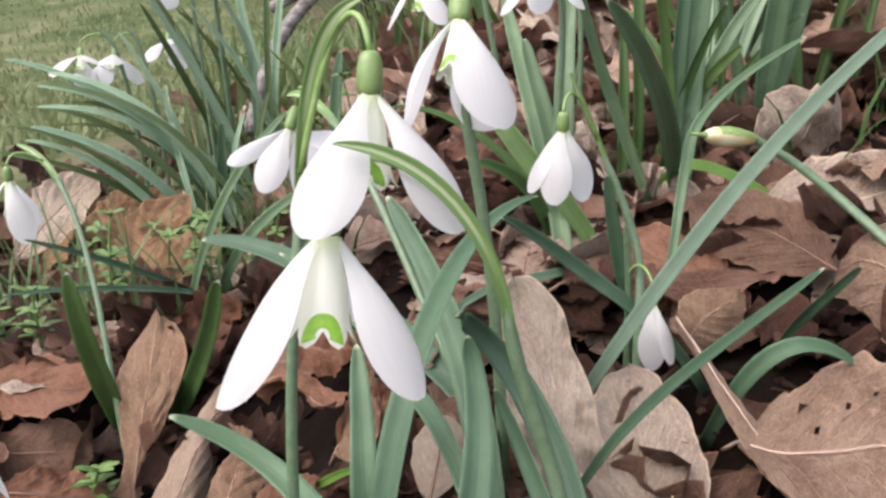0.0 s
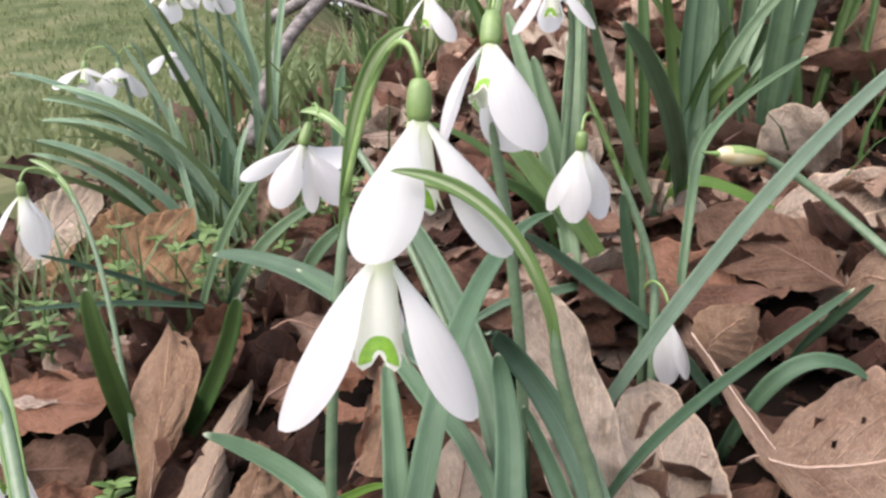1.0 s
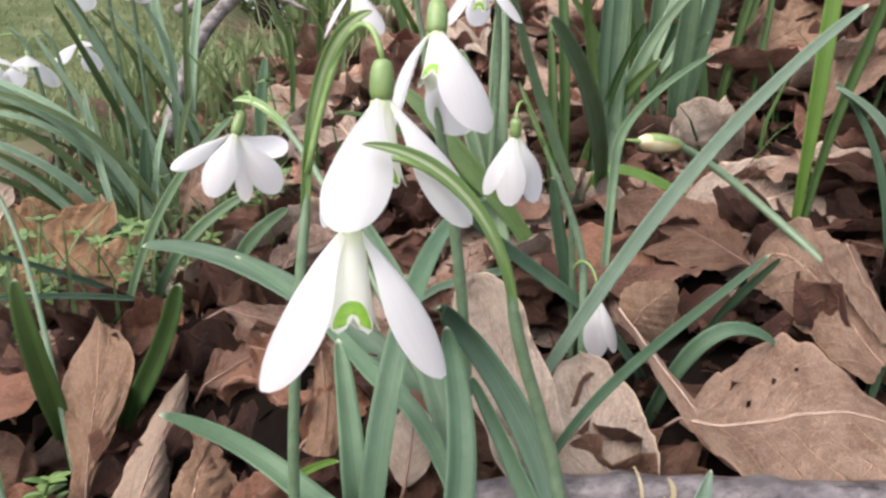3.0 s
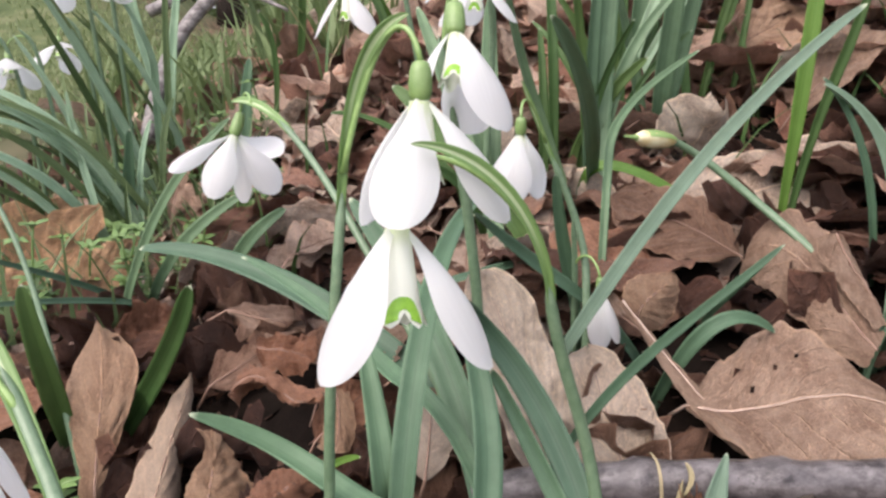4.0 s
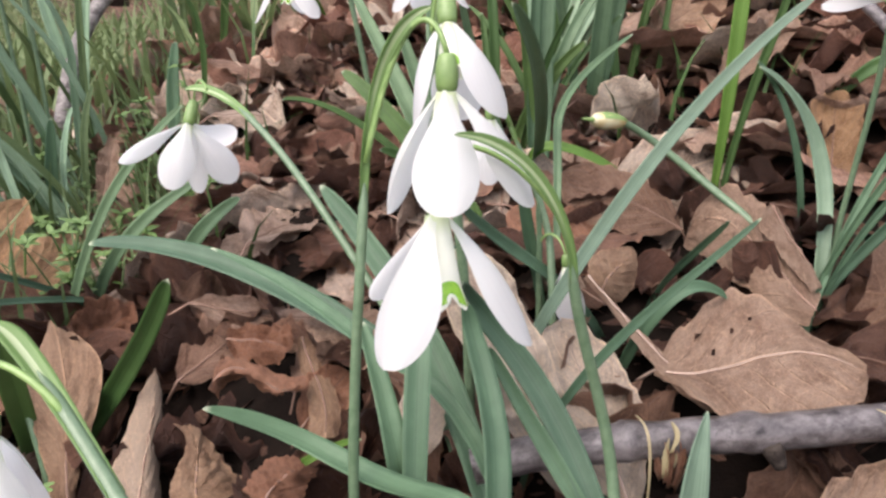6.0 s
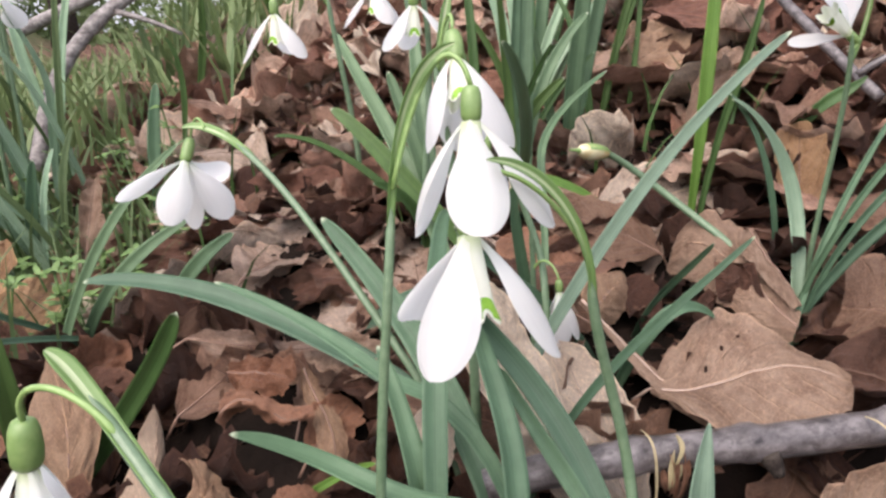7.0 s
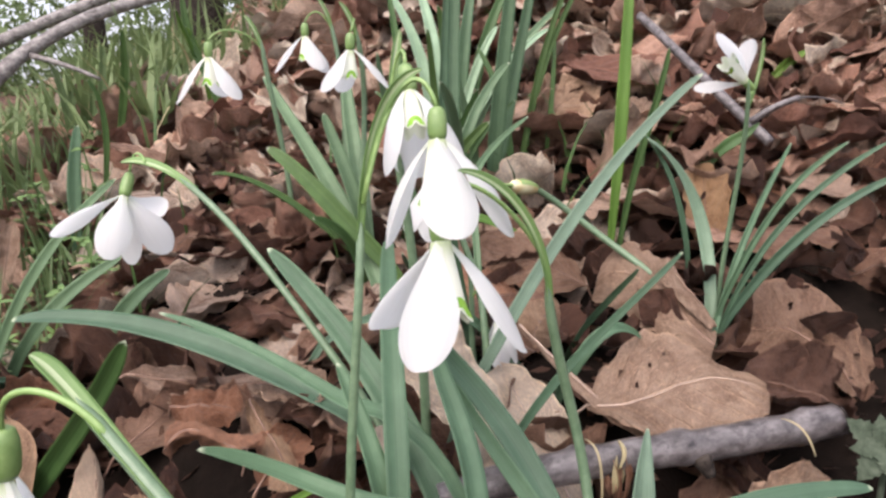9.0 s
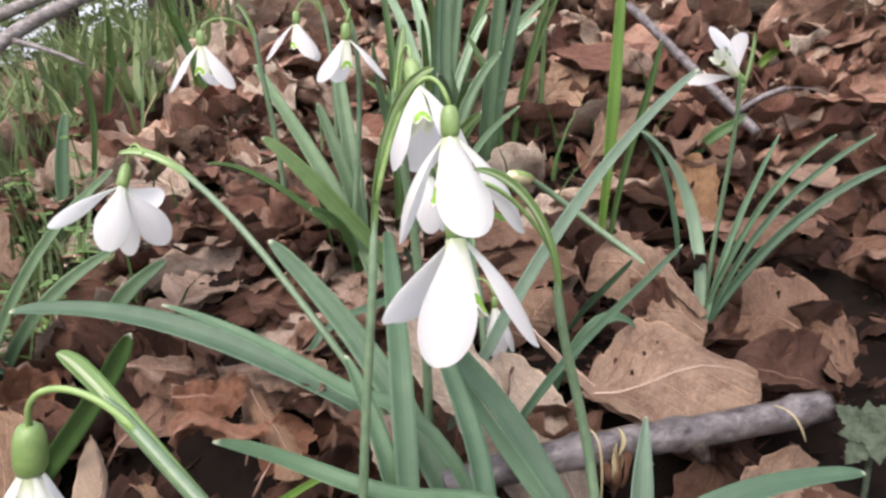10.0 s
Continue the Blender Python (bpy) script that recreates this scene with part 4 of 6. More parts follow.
tuft(-0.012, 0.455, "single short blunt green leaf", [
    (((-0.0150, 0.4696, 0.1202), (-0.0143, 0.4711, 0.1353), (-0.0124, 0.4726, 0.1504), (-0.0093, 0.4741, 0.1653)), 0.0074, {}),
])
FAN = (
    (((-0.0942, 0.4349, 0.1248), (-0.1058, 0.4288, 0.1459), (-0.1216, 0.4200, 0.1590), (-0.1417, 0.4085, 0.1639)), 0.0085),
    (((-0.0993, 0.4333, 0.1261), (-0.1129, 0.4262, 0.1440), (-0.1287, 0.4172, 0.1548), (-0.1470, 0.4063, 0.1581)), 0.0075),
    (((-0.0976, 0.4341, 0.1192), (-0.1078, 0.4239, 0.1375), (-0.1228, 0.4103, 0.1474), (-0.1421, 0.3937, 0.1495)), 0.0080),
    (((-0.0969, 0.4194, 0.0996), (-0.1065, 0.4074, 0.1198), (-0.1197, 0.3927, 0.1342), (-0.1363, 0.3753, 0.1430)), 0.0105),
    (((-0.0855, 0.4743, 0.1399), (-0.0922, 0.4656, 0.1618), (-0.0986, 0.4570, 0.1840), (-0.1068, 0.4476, 0.2055)), 0.0085),
    (((-0.0911, 0.4329, 0.0991), (-0.0945, 0.4347, 0.1175), (-0.0971, 0.4367, 0.1356), (-0.0976, 0.4395, 0.1535)), 0.0060),
    (((-0.0681, 0.4808, 0.1570), (-0.0720, 0.4762, 0.1687), (-0.0790, 0.4705, 0.1800), (-0.0867, 0.4648, 0.1926)), 0.0065),
    (((-0.0649, 0.4929, 0.1526), (-0.0625, 0.4888, 0.1678), (-0.0681, 0.4826, 0.1850), (-0.0782, 0.4752, 0.2057)), 0.0070),
    (((-0.0712, 0.4503, 0.1006), (-0.0703, 0.4527, 0.1129), (-0.0676, 0.4555, 0.1245), (-0.0630, 0.4587, 0.1353)), 0.0055),
    (((-0.1016, 0.4133, 0.0922), (-0.1121, 0.4029, 0.1147), (-0.1244, 0.3901, 0.1301), (-0.1394, 0.3743, 0.1372)), 0.0080),
    (((-0.1062, 0.4505, 0.1278), (-0.1262, 0.4351, 0.1495), (-0.1430, 0.4207, 0.1657), (-0.1597, 0.4053, 0.1710)), 0.0095),
    (((-0.0914, 0.4816, 0.1474), (-0.0981, 0.4745, 0.1733), (-0.1048, 0.4673, 0.1947), (-0.1157, 0.4584, 0.2096)), 0.0085),
    (((-0.0971, 0.4507, 0.0799), (-0.0974, 0.4441, 0.1049), (-0.0968, 0.4378, 0.1299), (-0.0953, 0.4318, 0.1547)), 0.0036),
    (((-0.1000, 0.4570, 0.1228), (-0.1026, 0.4533, 0.1416), (-0.1099, 0.4477, 0.1604), (-0.1185, 0.4417, 0.1808)), 0.0065),
)
tuft(-0.095, 0.435, "spreading fan of broad blue-green leaves beside the grass", [(P, 0.62 * w, {"face": (0.1, -0.6, 0.8)}) for P, w in FAN], LEAF_SHEEN)
fan = random.Random(31)


def stray(P):
    """The same leaf set down a little aside, longer or shorter."""
    P = np.asarray(P, float)
    k = fan.uniform(0.75, 1.25)
    return P[0] + (P - P[0]) * (k, k, fan.uniform(0.8, 1.1)) + (fan.uniform(-0.02, 0.008), fan.uniform(-0.01, 0.03), fan.uniform(-0.012, 0.006))


tuft(-0.105, 0.45, "loose tuft of thin pale green leaves", [(stray(FAN[k % 11][0]), fan.uniform(0.0022, 0.0048), {"face": (0.1, -0.6, 0.8)}) for k in range(16)], GRASS)
tuft(-0.075, 0.455, "single upright blue-green leaf", [
    (((-0.0770, 0.4500, 0.0950), (-0.0755, 0.4480, 0.1050), (-0.0735, 0.4440, 0.1150), (-0.0702, 0.4400, 0.1330)), 0.0070, {}),
])
tuft(-0.07, 0.55, "tall narrow green leaves in the grass", [
    (((-0.0700, 0.5600, 0.1350), (-0.0650, 0.5600, 0.1700), (-0.0600, 0.5600, 0.2000), (-0.0500, 0.5600, 0.2300)), 0.0060, {}),
    (((-0.0750, 0.5600, 0.1350), (-0.0850, 0.5600, 0.1700), (-0.0900, 0.5600, 0.2000), (-0.0850, 0.5600, 0.2350)), 0.0070, {}),
], LEAF_SHEEN)
for label, top, foot, az in (
    ("snowdrop flower over the arching leaves", (-0.1384, 0.4384, 0.1740), (-0.118, 0.445), 20),
    ("snowdrop flower beside another over the leaves", (-0.1235, 0.4452, 0.1735), (-0.108, 0.450), 75),
    ("small snowdrop half hidden in the leaves", (-0.1190, 0.5111, 0.1780), (-0.105, 0.515), 45),
    ("snowdrop flower high above the grass", (-0.0985, 0.4684, 0.2130), (-0.090, 0.480), 0),
    ("snowdrop flower at the top of a group", (-0.0791, 0.4731, 0.2150), (-0.080, 0.485), 60),
    ("snowdrop flower among tall leaves", (-0.0880, 0.5000, 0.2180), (-0.085, 0.505), 30),
):
    q = plant_at(foot, label, "far snowdrops")
    g = lift(*foot)
    top = np.array(top)
    scape(q, ((*foot, g), (*foot, 0.5 * (g + top[2])), (foot[0], foot[1], top[2]), (0.6 * foot[0] + 0.4 * top[0], 0.6 * foot[1] + 0.4 * top[1], top[2] + 0.006)), 0.0011)
    e = np.array((0.6 * foot[0] + 0.4 * top[0], 0.6 * foot[1] + 0.4 * top[1], top[2] + 0.006))
    pedicel(q, (e, e + (top - e) * 0.4 + (0, 0, 0.004), top + (0, 0, 0.006), top), 0.0004)
    hang(q, top, 0.005, 0.019, 52, az, (0.1, -0.6), width=0.72, inner=0.5)
tuft(-0.015, 0.325, "low tuft of dark green leaves lying out over the litter", [
    (((-0.0089, 0.3217, 0.0960), (-0.0019, 0.3193, 0.1073), (0.0053, 0.3168, 0.1130), (0.0128, 0.3142, 0.1184)), 0.0062, {}),
    (((-0.0344, 0.3324, 0.0960), (-0.0242, 0.3306, 0.1092), (-0.0136, 0.3288, 0.1161), (-0.0027, 0.3268, 0.1225)), 0.0055, {}),
    (((-0.0480, 0.3151, 0.0900), (-0.0339, 0.3127, 0.1261), (-0.0178, 0.3099, 0.1421), (-0.0033, 0.3068, 0.1548)), 0.0040, {}),
], LEAF_FAR)
tuft(0.098, 0.145, "short blunt shoot beside the stick", [
    (((0.1010, 0.1500, 0.0600), (0.1018, 0.1520, 0.0760), (0.1045, 0.1555, 0.0890), (0.1100, 0.1600, 0.0990)), 0.0072, {"face": (-0.2, -1, 0.3), "blunt": 0.5, "mat": LEAF_SOFT}),
    (((0.0818, 0.1160, 0.1030), (0.0953, 0.1136, 0.1070), (0.1086, 0.1105, 0.1072), (0.1217, 0.1069, 0.1059)), 0.0056, {"face": (-0.2, -0.4, 1)}),
])
tuft(0.02, 0.19, "thin yellow-green stalk lying low", [
    (((0.0011, 0.2099, 0.0614), (0.0174, 0.2064, 0.0708), (0.0268, 0.1998, 0.0822), (0.0327, 0.1863, 0.0902)), 0.0024, {}),
], LEAF_YELLOW)

# ---- dead oak leaves ----


def oak_leaf(L, W, seed, nu=26, nv=13, roll=0.6, arch=0.5, crumple=0.1, lobes=4.0, deep=0.17, holes=(), full=0.62, lop=0.0, profile=None):
    """A dead oak leaf along +x, lobed, rolled at its edges and buckled. Returns the sheet and its midrib with stalk."""
    rng = random.Random(seed)
    ph, sk = rng.uniform(0, 6.28), rng.uniform(-0.25, 0.25)
    off = (rng.uniform(0, 90), rng.uniform(0, 90), rng.uniform(0, 90))

    def shape(s, v):
        env = max(0.0, math.sin(math.pi * min(1.0, (0.02 + 0.98 * s) ** 0.85))) ** full * (0.55 + 0.5 * s)
        side = 3.0 if v > 0 else -3.0
        warp = 2.2 * noise.noise((s * 3.1 + off[2], side, off[0]))
        wob = 1 - deep * (1.0 + 1.1 * noise.noise((s * 4.3 + off[1], side, off[2]))) * (0.5 + 0.5 * math.cos(2 * math.pi * lobes * s + ph + warp + (0.7 if v > 0 else 0))) * min(1, 1.5 * s + 0.2)
        wob *= 1 + 0.07 * noise.noise((s * 9 + off[0], (2 if v > 0 else -2), off[1]))
        y = v * 0.5 * W * env * wob * (1 + (lop if v > 0 else -lop))
        bend = 0.0
        if profile:
            up, down, mid = profile
            y = v * 0.5 * W * np.interp(s, *zip(*(up if v > 0 else down))) * (1 + 0.07 * noise.noise((s * 14 + off[0], 2.0 if v > 0 else -2.0, off[1])))
            bend = L * np.interp(s, *zip(*mid))
        x = s * L + (0 if profile else 1) * 0.10 * L * abs(v) * (0.4 + 0.6 * s) - (0 if profile else 0.05) * L
        k = arch / L
        z = -0.5 * k * (x - 0.5 * L) ** 2 + sk * 0.05 * x
        q = 2.0 * roll / W
        turn = max(-2.6, min(2.6, q * y))
        yy, zz = (math.sin(turn) / q, (1 - math.cos(turn)) / q) if abs(q) > 1e-6 else (y, 0.0)
        fold = [0.42 - abs(noise.noise((x / L * q + off[j % 3], yy / L * q + off[(j + 1) % 3], 7.0 * j))) for j, q in enumerate((2.3, 4.9, 10.5, 21.0))]
        f = noise.noise((x / L * 1.5 + off[0], y / L * 1.5 + off[1], off[2])) + 1.1 * fold[0] + 0.75 * fold[1] + 0.42 * fold[2] + 0.16 * fold[3]
        z += zz + crumple * L * f * (0.35 + 0.65 * abs(v))
        rim = noise.noise((s * 4.0 + off[1], 4.0 if v > 0 else -4.0, off[0])) + 0.25 * noise.noise((s * 9 + off[0], 4.0 if v > 0 else -4.0, off[2]))
        z += min(0.13, crumple) * 0.9 * L * rim * abs(v) ** 2.5
        if crumple > 0.2:
            z += 0.6 * crumple * L * fold[1] * abs(v) ** 0.5
        z -= 0.009 * L * math.cos(2 * math.pi * (7.5 * s - 2.5 * abs(v))) * min(1, 3 * abs(v))
        return x, yy + bend, z

    V, U = [], []
    for k in range(nu):
        s = k / (nu - 1)
        for j in range(nv):
            v = -1 + 2 * j / (nv - 1)
            V.append(shape(s, v))
            U.append((0.5 + 0.5 * v, s))
    F = []
    holes = {(round(a * (nu - 1)), round(b * (nv - 1))) for a, b in holes}
    for k in range(nu - 1):
        for j in range(nv - 1):
            if (k, j) not in holes:
                F.append((k * nv + j, k * nv + j + 1, (k + 1) * nv + j + 1, (k + 1) * nv + j))
    C = [np.array(shape(s, 0.0)) + (0, 0, 0.0002) for s in np.linspace(0, 0.97, 14)]
    st = C[0] - C[1]
    stalk = [C[0] + st * a + np.array((0, 0, -0.004 * a)) for a in (1.5, 1.0, 0.5)]
    rib = tube(np.array(stalk + C), [0.0005] * 3 + list(np.linspace(0.0004, 0.00012, 14)), 5)
    return (V, F, U), rib


def lay(foot, tip, face):
    """A pose whose x runs from foot to tip, and whose z turns towards face."""
    foot, tip = Vector(foot), Vector(tip)
    x = (tip - foot).normalized()
    z = Vector(face)
    z = (z - x * z.dot(x)).normalized()
    m = Matrix((x, z.cross(x), z)).transposed().to_4x4()
    m.translation = foot
    return m


def dry_leaf(label, foot, tip, face, width, mat, seed, holes=(), rib_mat=None, **kw):
    """One large dead leaf, with its midrib as a part."""
    L = (Vector(tip) - Vector(foot)).length
    sheet, rib = oak_leaf(L, width, seed, 56, 33, holes=holes, **kw)
    ob = put("dead_oak_leaf", sheet, mat)
    r = new("midrib", mesh_of("midrib", rib[0], rib[1], rib_mat or RIB, rib[2]))
    r.parent = ob
    ob.matrix_world = lay(foot, tip, face)
    tagged(r, "pale raised midrib and stalk")
    return tagged(ob, label, "leaf", "dead oak leaves")


def passing(P):
    """Four controls of the curve that goes through four points."""
    a, b, c, d = np.asarray(P, float)
    return np.array((a, (-5 * a + 18 * b - 9 * c + 2 * d) / 6, (2 * a - 9 * b + 18 * c - 5 * d) / 6, d))


def draped(left, mid, right, seed, crumple=0.0012, rag=0.06, nu=56, nv=33, holes=()):
    """A leaf stretched between two margins and a midrib, creased, corrugated between its veins and ragged at the rim."""
    rng = random.Random(seed)
    o = (rng.uniform(0, 90), rng.uniform(0, 90), rng.uniform(0, 90))
    A, M, B = (bez(passing(c), nu) for c in (left, mid, right))
    V, U = [], []
    for k in range(nu):
        q = k / (nu - 1)
        for j in range(nv):
            v = -1 + 2 * j / (nv - 1)
            side = 3.0 if v > 0 else -3.0
            w = v * (1 + rag * abs(v) * (noise.noise((q * 6 + o[0], side, o[1])) + 0.6 * noise.noise((q * 17 + o[1], side, o[2]))))
            V.append(A[k] * (w * (w - 1) / 2) + M[k] * (1 - w * w) + B[k] * (w * (w + 1) / 2))
            U.append((0.5 + 0.5 * v, q))
    V = np.array(V).reshape(nu, nv, 3)
    N = np.cross(np.gradient(V, axis=0), np.gradient(V, axis=1))
    N /= np.maximum(np.linalg.norm(N, axis=2, keepdims=True), 1e-12)
    for k in range(nu):
        for j in range(nv):
            q, v = 4.0 * k / nu, 3.0 * j / nv
            f = sum(a * (0.42 - abs(noise.noise((q * z + o[0], v * z + o[1], o[2] + z)))) for a, z in ((1.6, 0.6), (1.0, 1.3), (0.55, 2.9), (0.25, 6.0)))
            V[k, j] += N[k, j] * (f * crumple + 0.00018 * math.cos(2 * math.pi * (7.5 * k / nu - 2.5 * abs(2 * j / (nv - 1) - 1))))
    holes = {(round(a * (nu - 1)), round(b * (nv - 1))) for a, b in holes}
    F = [(k * nv + j, k * nv + j + 1, (k + 1) * nv + j + 1, (k + 1) * nv + j) for k in range(nu - 1) for j in range(nv - 1) if (k, j) not in holes]
    rib = tube(V[:-2:4, nv // 2] + N[:-2:4, nv // 2] * 0.0002, np.linspace(0.00045, 0.00015, len(V[:-2:4])), 5)
    return (V.reshape(-1, 3), F, U), rib


def draped_leaf(label, left, mid, right, mat, seed, rib_mat=None, **kw):
    sheet, rib = draped(left, mid, right, seed, **kw)
    foot = np.array(mid[0])
    ob = put("dead_oak_leaf", (np.array(sheet[0]) - foot, sheet[1], sheet[2]), mat)
    r = new("midrib", mesh_of("midrib", np.array(rib[0]) - foot, rib[1], rib_mat or RIB, rib[2]))
    r.parent = ob
    ob.location = tuple(foot)
    tagged(r, "pale raised midrib")
    return tagged(ob, label, "leaf", "dead oak leaves")


draped_leaf("light brown oak leaf standing upright, twisted at its foot", ((-0.0529, 0.2327, 0.0512), (-0.0520, 0.2441, 0.0618), (-0.0557, 0.2564, 0.0769), (-0.0529, 0.2850, 0.0893)), ((-0.0434, 0.2299, 0.0523), (-0.0453, 0.2413, 0.0636), (-0.0444, 0.2527, 0.0779), (-0.0509, 0.2831, 0.0912)), ((-0.0425, 0.2346, 0.0504), (-0.0405, 0.2432, 0.0618), (-0.0349, 0.2584, 0.0788), (-0.0481, 0.2850, 0.0855)), DRY_WARM, 17, crumple=0.0012)
draped_leaf("smooth tan oak leaf rolled into a long gutter", ((-0.0394, 0.2121, 0.0519), (-0.0333, 0.2297, 0.0607), (-0.0278, 0.2491, 0.0696), (-0.0217, 0.2732, 0.0723)), ((-0.0236, 0.2019, 0.0575), (-0.0227, 0.2217, 0.0659), (-0.0201, 0.2417, 0.0737), (-0.0208, 0.2714, 0.0746)), ((-0.0171, 0.2102, 0.0510), (-0.0190, 0.2320, 0.0579), (-0.0182, 0.2510, 0.0677), (-0.0204, 0.2732, 0.0723)), DRY_BUFF, 19, crumple=0.0006, rag=0.03)
draped_leaf("light brown lobed oak leaf propped up beside the blade", ((0.173, 0.198, 0.094), (0.170, 0.219, 0.096), (0.170, 0.240, 0.0985), (0.167, 0.256, 0.101)), ((0.177, 0.200, 0.099), (0.177, 0.222, 0.107), (0.173, 0.240, 0.115), (0.167, 0.254, 0.109)), ((0.184, 0.205, 0.101), (0.189, 0.232, 0.115), (0.181, 0.248, 0.126), (0.170, 0.257, 0.111)), DRY_TAN, 5, crumple=0.0013, rag=0.2)
draped_leaf("pale curled-over rim of a dry oak leaf", ((0.178, 0.234, 0.120), (0.179, 0.226, 0.112), (0.180, 0.216, 0.106), (0.181, 0.206, 0.101)), ((0.1845, 0.234, 0.1215), (0.186, 0.2275, 0.1135), (0.186, 0.217, 0.107), (0.1835, 0.206, 0.102)), ((0.190, 0.238, 0.118), (0.193, 0.232, 0.109), (0.191, 0.222, 0.103), (0.186, 0.208, 0.100)), DRY_TAN, 6, crumple=0.0010, rag=0.12)
draped_leaf("brown oak leaf with worn holes and a waved rim", ((0.240, 0.180, 0.088), (0.232, 0.195, 0.106), (0.224, 0.208, 0.113), (0.211, 0.215, 0.110)), ((0.215, 0.170, 0.084), (0.2085, 0.184, 0.097), (0.206, 0.196, 0.100), (0.203, 0.206, 0.098)), ((0.200, 0.166, 0.088), (0.197, 0.182, 0.094), (0.197, 0.194, 0.090), (0.195, 0.206, 0.087)), DRY_UMBER, 53, crumple=0.0020, rag=0.1, holes=((0.62, 0.22), (0.62, 0.25), (0.64, 0.22), (0.45, 0.3), (0.47, 0.3), (0.3, 0.4)))
draped_leaf("greyish-pink oak leaf lying flat in the hollow", ((-0.010, 0.312, 0.071), (-0.019, 0.322, 0.077), (-0.028, 0.340, 0.080), (-0.026, 0.358, 0.090)), ((0.000, 0.316, 0.073), (-0.006, 0.328, 0.080), (-0.010, 0.344, 0.086), (-0.014, 0.362, 0.094)), ((0.008, 0.322, 0.073), (0.008, 0.332, 0.077), (0.006, 0.348, 0.083), (-0.002, 0.364, 0.093)), DRY_PALE, 71, crumple=0.0013, rag=0.15)
dry_leaf("broad flat tan oak leaf with small insect holes", (0.1205, 0.1985, 0.0890), (0.1625, 0.1655, 0.0975), (-0.36, -0.22, 0.9), 0.066, DRY_TAN, 3, holes=((0.48, 0.77), (0.39, 0.68), (0.30, 0.60)), rib_mat=RIB_PALE, roll=-0.3, arch=0.35, crumple=0.055, profile=(
    ((0, 0.05), (0.04, 0.3), (0.08, 0.5), (0.12, 0.56), (0.15, 0.55), (0.18, 0.66), (0.24, 0.84), (0.3, 0.93), (0.38, 1.0), (0.55, 0.68), (0.75, 0.25), (0.93, 0.12), (1, 0.02)),
    ((0, 0.03), (0.1, 0.1), (0.2, 0.26), (0.3, 0.44), (0.45, 0.66), (0.55, 0.68), (0.65, 0.7), (0.8, 0.58), (0.9, 0.48), (0.97, 0.36), (1, 0.1)),
    ((0, 0), (0.1, -0.03), (0.2, -0.045), (0.35, 0.0), (0.55, 0.08), (0.7, 0.12), (0.85, 0.1), (1, 0.02))))
dry_leaf("pale bleached oak leaf standing on edge", (0.084, 0.176, 0.072), (0.0705, 0.2225, 0.1190), (-0.25, -0.8, 0.6), 0.027, DRY_PALE, 8, rib_mat=RIB_PALE, roll=-0.5, arch=0.3, crumple=0.17, deep=0.12, full=0.4)
dry_leaf("pale bleached oak leaf with clear veins", (0.0965, 0.168, 0.070), (0.0980, 0.2125, 0.0990), (-0.1, -0.7, 0.7), 0.038, DRY_PALE, 12, rib_mat=RIB_PALE, roll=-0.3, arch=0.25, crumple=0.09, deep=0.1)
draped_leaf("rounded red-brown oak leaf lobe propped upright", ((0.116, 0.226, 0.102), (0.113, 0.228, 0.11), (0.119, 0.23, 0.114), (0.131, 0.231, 0.114)), ((0.116, 0.223, 0.102), (0.118, 0.222, 0.108), (0.124, 0.225, 0.111), (0.131, 0.23, 0.113)), ((0.118, 0.225, 0.099), (0.125, 0.224, 0.099), (0.131, 0.227, 0.105), (0.132, 0.231, 0.113)), DRY_WARM, 14, crumple=0.0006, rag=0.06)
dry_leaf("rounded pale brown leaf under the clump", (0.0480, 0.1860, 0.0830), (0.0520, 0.2000, 0.0950), (0, -0.8, 0.6), 0.017, DRY_PALE, 23, roll=-0.7, arch=0.4, crumple=0.06, deep=0.08)
dry_leaf("broad grey-brown oak leaf lying flat", (-0.012, 0.264, 0.074), (0.024, 0.290, 0.084), (0, -0.4, 0.9), 0.040, DRY, 29, roll=0.3, arch=0.3, crumple=0.06)
dry_leaf("red-brown cupped oak leaf", (0.022, 0.220, 0.076), (0.038, 0.236, 0.082), (0, -0.6, 0.8), 0.022, DRY_RED, 31, roll=0.7, arch=0.5, crumple=0.08)
dry_leaf("broad brown oak leaf lying flat", (-0.105, 0.262, 0.075), (-0.062, 0.250, 0.078), (0.1, -0.5, 0.9), 0.034, DRY_RED, 37, roll=-0.3, arch=0.3, crumple=0.06)
dry_leaf("large pinkish-brown oak leaf on the litter", (0.145, 0.262, 0.096), (0.110, 0.282, 0.112), (0, -0.5, 0.9), 0.046, DRY_RED, 41, roll=-0.3, arch=0.3, crumple=0.05)
dry_leaf("large flat brown oak leaf with a wavy edge", (0.175, 0.272, 0.104), (0.140, 0.300, 0.120), (-0.1, -0.5, 0.9), 0.05, DRY_UMBER, 43, roll=-0.3, arch=0.2, crumple=0.05)
dry_leaf("upright orange-brown leaf behind the tuft", (0.2330, 0.2580, 0.1150), (0.2540, 0.2840, 0.1480), (-0.6, -0.7, 0.4), 0.034, DRY_ORANGE, 47, roll=1.5, arch=0.6, crumple=0.12)
dry_leaf("brown oak leaf with a lifted edge, shade of the gap put into its colour", (0.2050, 0.1650, 0.0820), (0.1690, 0.1780, 0.0960), (-0.3, -0.4, 0.85), 0.036, DRY_SHADE_DEEP, 59, roll=1.6, arch=0.6, crumple=0.2, deep=0.08)

